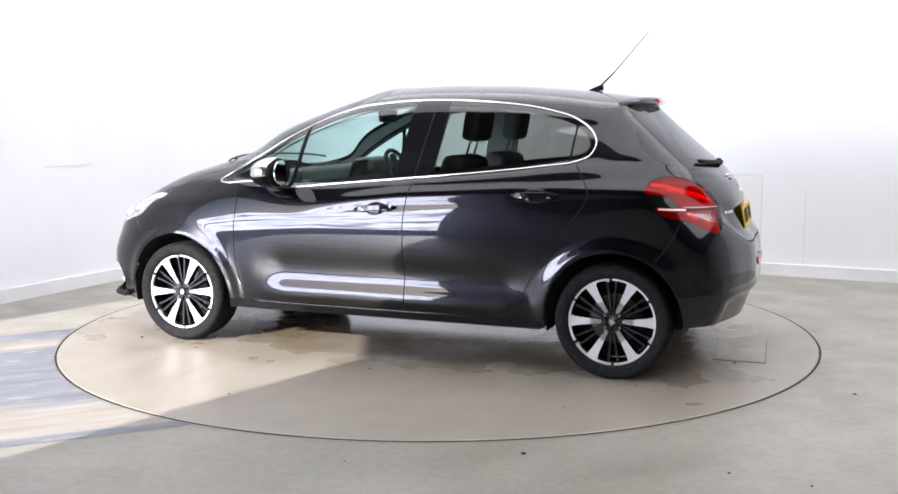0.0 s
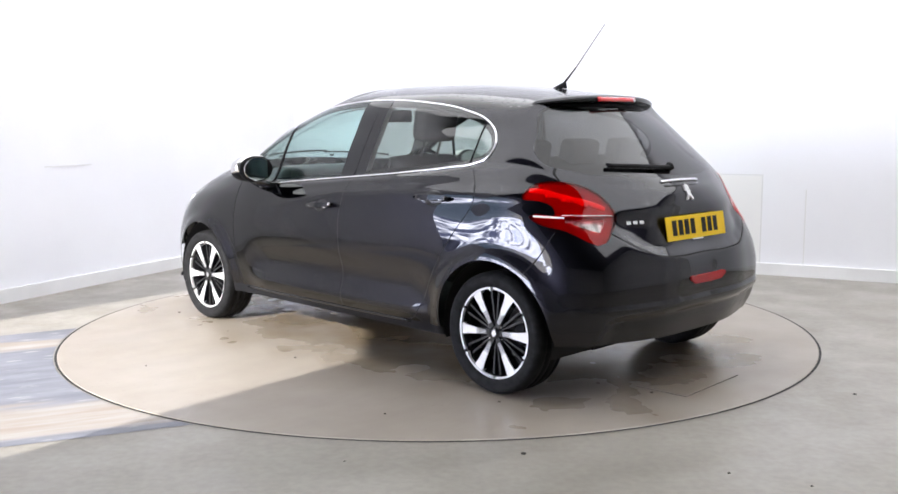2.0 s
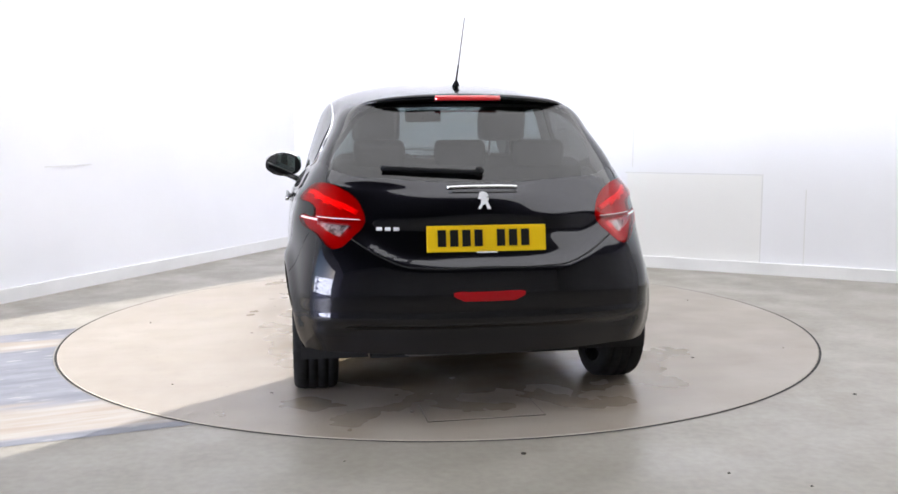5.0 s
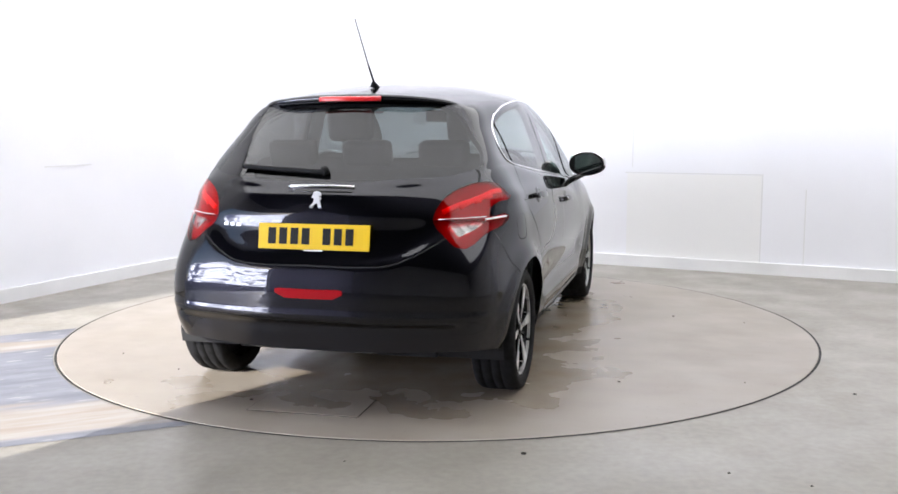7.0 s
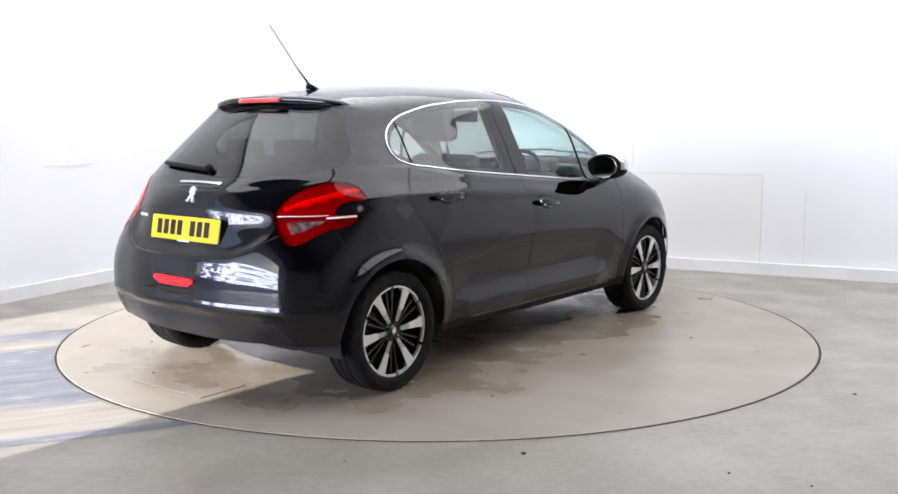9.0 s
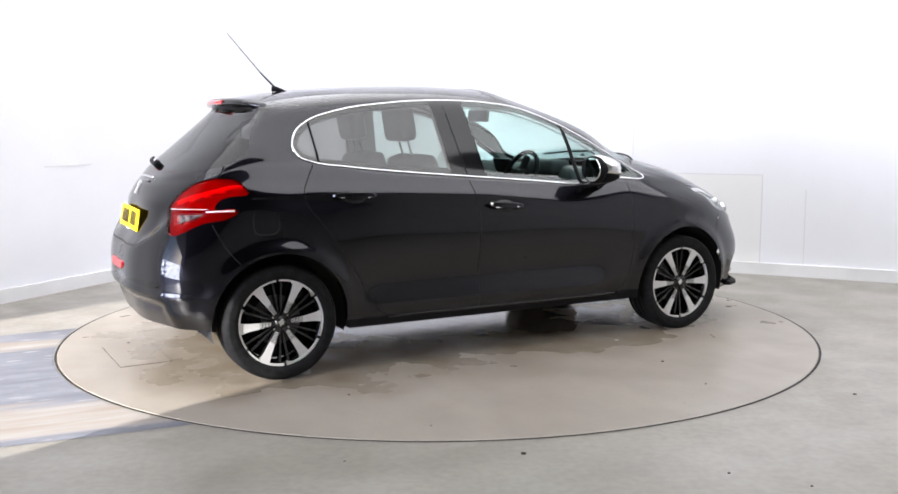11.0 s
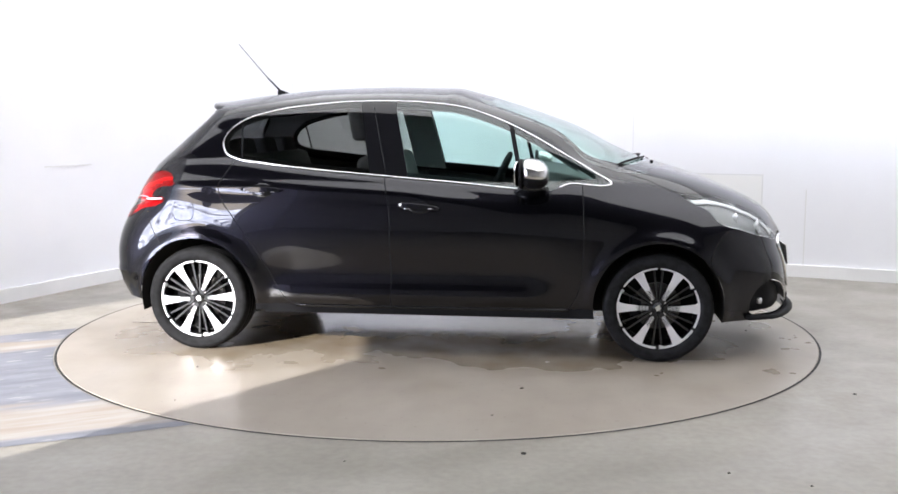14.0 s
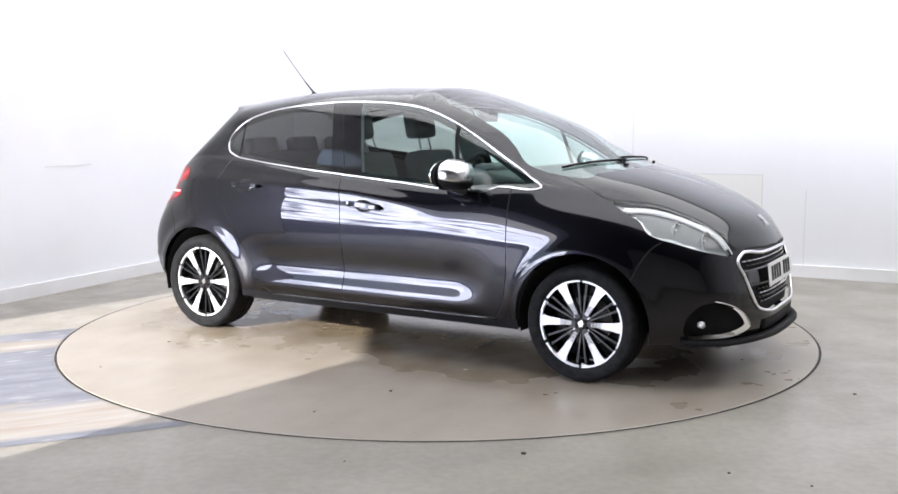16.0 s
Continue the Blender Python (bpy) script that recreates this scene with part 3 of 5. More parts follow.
# lamps and scoops on the corners: (e, z), e measured round the corner
TAIL_LAMP = smooth_line([(-.848, .83), (-.81, .893), (-.757, .937), (-.679, .971), (-.59, .987), (-.487, .973), (-.447, .946), (-.424, .914), (-.514, .898), (-.562, .872), (-.57, .846), (-.464, .840), (-.456, .827), (-.477, .809), (-.605, .776), (-.79, .722), (-.822, .765)], True, 4)
HEAD_LAMP = smooth_line([(-.462, .864), (-.556, .853), (-.638, .846), (-.716, .826), (-.812, .787), (-.882, .748), (-.955, .695), (-.978, .655), (-.984, .628), (-.868, .634), (-.771, .656), (-.672, .688), (-.60, .708), (-.566, .73), (-.545, .785), (-.492, .825)], True, 4)
SCOOP = smooth_line([(-.718, .25), (-.711, .306), (-.769, .388), (-.851, .41), (-.964, .377), (-1.043, .334), (-1.09, .27), (-1.02, .243), (-.85, .233)], True, 4)
GRILLE = smooth_line([(0, .616), (.25, .612), (.462, .606), (.483, .585), (.465, .52), (.425, .43), (.365, .355), (.30, .333), (0, .322)], False, 4)
TAIL_CLEAR = [(-.795, .818), (-.60, .824), (-.66, .795), (-.765, .762)]
GRILLE = np.concatenate([GRILLE, GRILLE[::-1] * [-1, 1]])


def DLO_TOP(x):
    return np.interp(x, [-1.2, -1.1, -.9, -.6, -.3, .03, .2, .4, .6, .8, 1.0], [1.20, 1.26, 1.325, 1.37, 1.385, 1.374, 1.352, 1.29, 1.195, 1.08, .96])


A, F = grid_mesh(body_surface())
A0 = A.copy()
GW = .0026


MIDLINE = False


def band(P, L, w):
    return side_of(P, L) if MIDLINE else seg_distance(P, L) - w


def field(A, key):
    """The signed distance of each row of A to one outline; 1 where that outline does not reach."""
    x, y, z, nx, ny, nz = A.T
    ay = abs(y)
    side = (ay > .42) & (abs(ny) > .22) & (x > -1.66)
    rear = (x < -1.2) & (nx < -.12)
    out = np.ones(len(A))

    def fill(mask, u, w, fn):
        out[mask] = fn(np.stack([u[mask], w[mask]], 1))
        return out

    if key.startswith("arch_"):
        wx, r = ARCH[key[5:]]
        return fill(side & (ay > .5) & (abs(x - wx) < .5), x, z, lambda P: np.hypot(P[:, 0] - wx, P[:, 1] - ARCH_Z) - r)
    if key == "dlo":
        return fill(side & (ay > .45) & (z > .82), x, z, lambda P: inside_distance(P, DLO))
    if key.startswith("gap_side_"):
        L = np.array(GAP_SIDE[key[9:]])
        near = side & (x > L[:, 0].min() - .05) & (x < L[:, 0].max() + .05) & (z > L[:, 1].min() - .05) & (z < L[:, 1].max() + .05)
        return fill(near, x, z, lambda P: band(P, L, GW))
    if key.startswith("line_"):
        (x1, z1), (x0, z0) = GLASS_LINES[key[5:]]
        return fill(side & (z > .85), x, z, lambda P: P[:, 0] - x0 - (P[:, 1] - z0) * (x1 - x0) / (z1 - z0))
    if key == "rear_glass":
        return fill(rear & (z > .9), y, z, lambda P: inside_distance(P, REAR_GLASS))
    if key == "gap_gate":
        return fill(rear & (ay < .66) & (z < .9), ay, z, lambda P: band(P, GATE_LOW, GW * 1.3))
    if key == "gap_gate_side":
        return fill(rear & (ay < .70) & (ay > .4) & (z < 1.1) & (z > .9), ay, z, lambda P: band(P, GATE_SIDE, GW * 1.3))
    if key == "bumper_step":
        return fill(rear | (x < -1.5), ay, z, lambda P: P[:, 1] - np.interp(P[:, 0], *np.array(BUMPER_STEP).T))
    if key == "wind":
        return fill((x > 0) & (nx > .1) & (z > .93), y, z, lambda P: inside_distance(P, WIND))
    if key == "tail_lamp":
        return fill((x < -1.3) & (ay > .4) & (z > .66) & (z < 1.05), .7 * x + .714 * ay, z, lambda P: inside_distance(P, TAIL_LAMP))
    if key == "head_lamp":
        return fill((x > 1.2) & (ay > .3) & (z > .55), -.7 * x + .714 * ay, z, lambda P: inside_distance(P, HEAD_LAMP))
    if key == "scoop":
        return fill((x > 1.5) & (z < .5), -.7 * x + .714 * ay, z, lambda P: inside_distance(P, SCOOP))
    if key == "grille":
        return fill((x > 1.7) & (z < .68), y, z, lambda P: inside_distance(P, GRILLE))
    if key == "tail_clear":
        return fill((x < -1.3) & (ay > .4) & (z > .66) & (z < 1.05), .7 * x + .714 * ay, z, lambda P: inside_distance(P, TAIL_CLEAR))
    if key == "seal":
        return np.where(field(A, "dlo") < .9, field(A, "dlo") + .03, 1.0)
    if key == "tail_line":
        return fill((x < -1.3) & (ay > .4), x, z, lambda P: P[:, 1] - .836)
    if key == "gap_bonnet":
        return fill((x > 1.0) & (nz > .1), x, ay, lambda P: band(P, BONNET, GW))


names = ["arch_front", "arch_rear", "dlo"] + ["gap_side_" + k for k in GAP_SIDE] + ["line_" + k for k in GLASS_LINES] + [
    "rear_glass", "tail_lamp", "tail_line", "tail_clear", "seal", "head_lamp", "scoop", "grille", "gap_gate", "gap_gate_side", "bumper_step", "wind", "gap_bonnet"]
for key in names:
    if key.startswith("gap_"):                      # first along the line itself, then along both its edges
        MIDLINE = True
        A, F = cut(A, F, field(A, key))
        MIDLINE = False
    A, F = cut(A, F, field(A, key))
    if key in ("arch_front", "arch_rear"):
        F = F[field(A[F].mean(1), key) > 0]
FC = A[F].mean(1)
FF = {key: field(FC, key) for key in names}


def take(mask, name, mat, parent, label="", lift=0.0):
    sub = F[mask]
    used, inv = np.unique(sub, return_inverse=True)
    B = A[used]
    return mesh_object(name, B[:, :3] + B[:, 3:] * lift, inv.reshape(-1, 3), mat, parent, label, B[:, 3:] / np.linalg.norm(B[:, 3:], axis=1)[:, None])


cx, cy, cz = FC[:, 0], FC[:, 1], FC[:, 2]
seam = np.zeros(len(F), bool)
for key in names:
    if key.startswith("gap_"):
        seam |= FF[key] < 0
dlo = FF["dlo"] < 0
rg, wind = FF["rear_glass"] < 0, FF["wind"] < 0
tl, hl, scoop, grille = FF["tail_lamp"] < 0, FF["head_lamp"] < 0, FF["scoop"] < 0, FF["grille"] < 0
seam &= ~(dlo | rg | wind | tl | hl | scoop | grille)
rest = ~(seam | dlo | rg | wind | tl | hl | scoop | grille)
for key in names:
    if key.startswith("gap_"):
        for sgn in (1, -1):
            one = seam & (FF[key] < 0) & ((cy * sgn > 0) if key != "gap_gate" else (cy * sgn >= 0))
            take(one, "panel_gap", SEAM, car, "dark gap line between body panels", -.0012)
windscreen = take(wind, "windscreen", GLASS, car, "clear windscreen")

# panels of the shell, split at their gaps
Z_SILL = .26
door_front_x = np.interp(cz, GAP_SIDE["front_door_front"][::-1, 1], GAP_SIDE["front_door_front"][::-1, 0])
door_mid_x = np.interp(cz, GAP_SIDE["door_middle"][::-1, 1], GAP_SIDE["door_middle"][::-1, 0])
door_rear_x = np.interp(cz, GAP_SIDE["rear_door_rear"][::-1, 1], GAP_SIDE["rear_door_rear"][::-1, 0])
on_side = (abs(cy) > .5) & (FF["line_cq"] != 1.0) | ((abs(cy) > .6) & (cz < .9) & (abs(cx) < 1.25))
doors = rest & on_side & (cz > Z_SILL) & (cx < door_front_x) & (cx > door_rear_x) & (cz < DLO_TOP(cx)) & (abs(cy) > .55)
bonnet_y = np.interp(cx, BONNET[::-1, 0], BONNET[::-1, 1])
bonnet = rest & ~doors & (cx > 1.02) & (cx < 2.005) & (abs(cy) < bonnet_y) & (FC[:, 5] > .25) & (cz > .62)
gate_z = np.interp(abs(cy), GATE_LOW[:, 0], GATE_LOW[:, 1])
gate = rest & (cx < -1.36) & (abs(cy) < .64) & (cz > gate_z) & (cz < 1.3) & (FC[:, 3] < -.35) & ((abs(cy) < .60) | (cz < 1.0))
bumper_r = rest & ~gate & (cx < -1.47) & (cz < np.minimum(.80, .58 + (-1.47 - cx) * 1.75))
skirt = bumper_r & (FF["bumper_step"] < 0)
bumper_f = rest & ~bonnet & (cx > 1.52) & (cz < np.interp(cx, [1.52, 1.56, 1.60, 1.64], [.50, .60, .66, .70]))
sill = rest & (cz <= Z_SILL) & (abs(cx) < .95)
roof = rest & (cz > 1.32) & (abs(cy) < .56) & ~gate
shell = rest & ~(doors | bonnet | gate | bumper_r | bumper_f | sill | roof)
take(bonnet, "bonnet", PAINT, car)
tailgate = take(gate, "tailgate", PAINT, car)
take(rg, "rear_window", REAR_GLASS_MAT, tailgate, "dark tinted rear window")
take(bumper_r & ~skirt, "rear_bumper", PAINT, car)
take(skirt, "rear_bumper_skirt", SKIRT_BLACK, car, "satin black lower bumper skirt")
front_bumper = take(bumper_f, "front_bumper", PAINT, car)
take(roof, "roof", WET_PAINT, car, "black roof beaded with water drops")
take(shell, "body_shell", PAINT, car)
door_of = {}
front_band = FF["line_b1"] > 0
cq, b0, b2, q = FF["line_cq"] > 0, FF["line_b0"] > 0, FF["line_b2"] > 0, FF["line_q"] > 0
for sgn in (1, -1):
    hand = cy * sgn > 0
    s = hand & dlo
    take(sill & hand, "sill", BLACK, car, "black lower sill")
    fd = take(doors & hand & (cx > door_mid_x), "front_door", PAINT, car)
    rd = take(doors & hand & (cx <= door_mid_x), "rear_door", PAINT, car)
    door_of[sgn] = fd, rd
    take(s & cq, "corner_window", GLASS, fd, "small clear corner window")
    take(s & front_band & b0 & ~cq, "window", GLASS, fd, "clear green-tinted window")
    take(s & (FF["seal"] > 0) & front_band, "window_seal", BLACK, fd, "black window frame", -.006)
    take(s & (FF["seal"] > 0) & ~front_band, "window_seal", BLACK, rd, "black window frame", -.006)
    take(s & front_band & ~b0, "pillar_trim", GLOSS, fd, "gloss black pillar trim")
    take(s & ~front_band & b2, "pillar_trim", GLOSS, rd, "gloss black pillar trim")
    take(s & ~b2 & q, "window", PRIVACY, rd, "dark tinted window")
    take(s & ~b2 & ~q, "quarter_window", PRIVACY, car, "dark tinted quarter window")

# ---- wheels
RUBBER = material("tyre_rubber", (0.014, 0.014, 0.015), 0.75, 0, Specular_IOR_Level=0.15)
varied(RUBBER, 30, (0.006, 0.006, 0.006), (0.013, 0.013, 0.014))
MACHINED = material("machined_alloy", (0.70, 0.695, 0.69), 0.32, 0.45)
ALLOY_DARK = material("gloss_black_alloy", (0.01, 0.01, 0.011), 0.2)
DISC_IRON = material("brake_disc_iron", (0.18, 0.17, 0.16), 0.5, 0.7)
RIM_R = 0.222


def bar_mesh(pts, z0, z1):
    """A flat plate of the outline pts (x, y), between two heights."""
    bm = bmesh.new()
    a = [bm.verts.new((x, y, z1)) for x, y in pts]
    b = [bm.verts.new((x, y, z0)) for x, y in pts]
    bm.faces.new(a)
    bm.faces.new(b[::-1])
    for i in range(len(pts)):
        j = (i + 1) % len(pts)
        bm.faces.new((a[j], a[i], b[i], b[j]))
    bmesh.ops.recalc_face_normals(bm, faces=bm.faces)
    return bm


def merged(bms):
    out = bmesh.new()
    for b in bms:
        me = bpy.data.meshes.new("tmp")
        b.to_mesh(me)
        b.free()
        out.from_mesh(me)
        bpy.data.meshes.remove(me)
    return out


def make_wheel():
    e = new("wheel")
    e.parent = car
    v, f = lathe([(.215, -.088), (.224, -.096), (.250, -.104), (.276, -.098), (.2865, -.082), (.2895, -.06), (.2855, -.058), (.2855, -.052), (.2905, -.05), (.2905, -.012), (.2865, -.01),
                  (.2865, -.004), (.2905, -.002), (.2905, .03), (.2865, .032), (.2865, .038), (.2905, .04), (.2895, .06), (.2865, .082), (.276, .098), (.262, .1035), (.259, .1025), (.250, .104), (.236, .1015), (.224, .096), (.217, .088)], 72)
    mesh_object("tyre", v, f, RUBBER, e, "black low-profile tyre")
    v, f = lathe([(.218, -.085), (.200, -.06), (.198, .03), (.206, .066), (.2145, .080), (.2145, .07)], 72)
    rim = mesh_object("rim", v, f, ALLOY_DARK, e, "black alloy rim with machined faces")
    # machined outer ring, notched between the spokes
    for k in range(6):
        a0, a1 = radians(60 * k + 2.2 - 30), radians(60 * k + 57.8 - 30)
        th = [a0 + (a1 - a0) * i / 14 for i in range(15)]
        pts = [(.2225 * math.cos(t), .2225 * math.sin(t)) for t in th] + [(.2075 * math.cos(t), .2075 * math.sin(t)) for t in th[::-1]]
        pts += [(.197 * math.cos(a0 + .015), .197 * math.sin(a0 + .015))] if k % 2 else []
        part("rim_segment", bar_mesh(pts, .074, .0875), MACHINED, rim, "bright machined rim edge")
    for k in range(6):
        m = Matrix.Rotation(radians(60 * k), 4, "Z")
        spoke = [(.110, -.0145), (.165, -.0195), (.212, -.029), (.212, .029), (.165, .0195), (.110, .0145)]
        bm = bar_mesh(spoke, .058, .082)
        bm.transform(m)
        sp = part("spoke", bm, MACHINED, rim, "bright machined spoke")
        ribs = [bar_mesh([(r, -.0085 - .09 * (r - .05)), (r + .0031, -.0085 - .09 * (r - .05)), (r + .0031, .0085 + .09 * (r - .05)), (r, .0085 + .09 * (r - .05))], .060, .0795) for r in (.053, .0605, .068, .0755, .083, .0905, .098, .1045)]
        bm = merged(ribs)
        bm.transform(m)
        part("spoke_rib", bm, MACHINED, rim, "fine machined ribs near the hub")
        root = bar_mesh([(.03, -.014), (.112, -.015), (.205, -.027), (.205, .027), (.112, .015), (.03, .014)], .035, .0765)
        root.transform(m)
        part("spoke_back", root, ALLOY_DARK, rim)
        for off in (-6.5, 6.5):
            fin = bar_mesh([(.04, -.004), (.20, -.006), (.20, .006), (.04, .004)], .03, .066)
            fin.transform(Matrix.Rotation(radians(60 * k + 30 + off), 4, "Z"))
            part("fin", fin, ALLOY_DARK, rim)
    for k in range(4):
        a = radians(45 + 90 * k)
        part("wheel_bolt", cyl(.009, .02, Matrix.Translation((.046 * math.cos(a), .046 * math.sin(a), .062)), 6), CHROME, rim)
    part("hub_cap", cyl(.031, .03, Matrix.Translation((0, 0, .066)), 28, bevel=.004), ALLOY_DARK, rim, smooth=True)
    part("hub_badge", bar_mesh([(-.017, .004), (-.006, .012), (.002, .019), (.012, .016), (.007, .007), (.018, .004), (.008, -.003), (.014, -.015), (.003, -.008), (-.008, -.019), (-.009, -.005)], .0805, .083), CHROME, rim, "plain bright badge shape")
    v, f = lathe([(.02, .0), (.125, .0), (.125, -.018), (.02, -.018)], 40)
    mesh_object("brake_disc", v, f, DISC_IRON, e, "grey iron brake disc", smooth=False)
    v, f = lathe([(.001, -.03), (.197, -.03)], 40)
    mesh_object("wheel_back", v, f, INNER, e, smooth=False)
    part("caliper", box((.06, .11, .07), Matrix.Translation((-.115, 0, .0)), .012), BLACK, e)
    return e


first = make_wheel()
ROT = {(1, 1): 3, (-1, 1): 2, (1, -1): 0, (-1, -1): 4}
for sx in (1, -1):
    for sy in (1, -1):
        m = pose(sx * HALF_BASE, sy * (WHEEL_Y - .088), HUB_Z, -90 * sy, 0, 0) @ pose(0, 0, 0, 0, 0, ROT[sx, sy])
        if (sx, sy) == (1, 1):
            first.matrix_basis = m
        else:
            copy_thing(first, m)

# wheel wells and floor pan
for sx in (1, -1):
    for sy in (1, -1):
        n_ = 28
        pts = []
        for yv in (.80, .50):
            for k in range(n_ + 1):
                a = radians(-14 + 208 * k / n_)
                pts.append((sx * HALF_BASE + .343 * math.cos(a), sy * yv, max(ARCH_Z + .343 * math.sin(a), .17)))
        fs = [(k, k + 1, n_ + 2 + k, n_ + 1 + k) for k in range(n_)] + [tuple(range(n_ + 1, 2 * n_ + 2))]
        mesh_object("wheel_well", pts, fs, INNER, car, smooth=False)
part("floor_pan", box((3.3, .98, .05), Matrix.Translation((.05, 0, .215)), .01), INNER, car)
part("floor_pan_middle", box((1.80, 1.56, .05), Matrix.Translation((0, 0, .225)), .01), INNER, car)
part("rear_silencer", box((.26, .62, .13), Matrix.Translation((-1.62, .05, .29)), .04, 3), DISC_IRON, car, "grey steel silencer box", True)

# ---- places on the body's surface
X0, Y0, Z0, NX0, NY0, NZ0 = A0.T


def on_body(u, w, mask, U, W):
    """The surface point and normal nearest to (u, w) in the chart U, W."""
    k = np.flatnonzero(mask)
    d = (U[k] - u) ** 2 + (W[k] - w) ** 2
    j = np.argpartition(d, 24)[:24]
    wt = np.exp(-d[j] / (np.sort(d[j])[12] + 1e-9))[:, None]
    M = np.stack([np.ones(24), U[k[j]] - u, W[k[j]] - w], 1) * wt
    q = np.linalg.lstsq(M, A0[k[j]] * wt, rcond=None)[0][0]
    return q[:3], q[3:] / np.linalg.norm(q[3:])


def at_side(x, z, s):
    return on_body(x, z, (Y0 * s > .4) & (abs(NY0) > .2), X0, Z0)


def at_rear(y, z):
    return on_body(y, z, (X0 < -1.2) & (NX0 < -.2), Y0, Z0)


def at_front(y, z):
    return on_body(y, z, (X0 > 1.3) & (NX0 > .2) & (Z0 < .72), Y0, Z0)


def at_corner(e, z, s, front):
    m = (Y0 * s > .3) & ((X0 > 1.2) if front else (X0 < -1.25))
    return on_body(e, z, m, (-.7 if front else .7) * X0 + .714 * abs(Y0), Z0)


def trim(name, pts, place, width, height, mat, parent, label="", closed=False):
    q = [place(*p_) for p_ in pts]
    v, f = sweep([a for a, _ in q], [b for _, b in q], width, height, closed)
    return mesh_object(name, v, f, mat, parent, label)


def frame_at(p_, n, up=(0, 0, 1)):
    """Axes on the surface: x along it level, y up it, z out of it."""
    zv = Vector(n)
    xv = Vector(up).cross(zv).normalized()
    yv = zv.cross(xv)
    m = Matrix((xv, yv, zv)).transposed().to_4x4()
    m.translation = Vector(p_)
    return m


def sphere(r, m=Matrix(), seg=20):
    bm = bmesh.new()
    bmesh.ops.create_uvsphere(bm, u_segments=seg, v_segments=seg // 2, radius=r)
    bm.transform(m)
    return bm


def rod(a, b, r, r2=None, seg=12):
    a, b = Vector(a), Vector(b)
    m = Matrix.Translation((a + b) / 2) @ (b - a).to_track_quat("Z", "Y").to_matrix().to_4x4()
    return cyl(r, (b - a).length, m, seg, r2)


# ---- chrome window line, handles, mirrors
RED_LENS = glass("red_lamp_lens", (0.95, 0.07, 0.08), gloss=0.03)
CLEAR_LENS = glass("clear_lamp_lens", (0.9, 0.92, 0.92), gloss=0.04)
RED_BED = material("red_reflector", (0.62, 0.09, 0.08), 0.35)
varied(RED_BED, 40, (0.24, 0.010, 0.013), (0.33, 0.016, 0.02), detail=2, stretch=(1, 1, 3))
RED_DARK = material("dark_red_reflector", (0.24, 0.012, 0.018), 0.3)
RED_CLAW = material("bright_red_light_guide", (0.88, 0.10, 0.09), 0.4)
SMOKY = material("smoky_reflector", (0.42, 0.41, 0.39), 0.25, 0.5)
varied(SMOKY, 30, (0.12, 0.12, 0.11), (0.72, 0.72, 0.70), detail=3, span=(0.4, 0.62))
SILVER = material("silver_reflector", (0.80, 0.80, 0.81), 0.25, 0.6)
BADGE_MAT = material("bright_badge", (0.80, 0.80, 0.80), 0.3, 0.3)
WHITE_BAR = material("white_light_bar", (0.86, 0.86, 0.87), 0.25)
SATIN_CHROME = material("satin_chrome_cap", (0.72, 0.71, 0.70), 0.22, 1.0)
MIRROR = material("mirror_glass", (0.85, 0.88, 0.87), 0.01, 1.0)
PLATE_Y = material("yellow_plate", (0.80, 0.52, 0.006), 0.45, 0, Specular_IOR_Level=0.25)
PLATE_W = material("white_plate", (0.75, 0.75, 0.74), 0.35)
INK = material("black_ink", (0.010, 0.010, 0.010), 0.5, 0, Specular_IOR_Level=0.15)
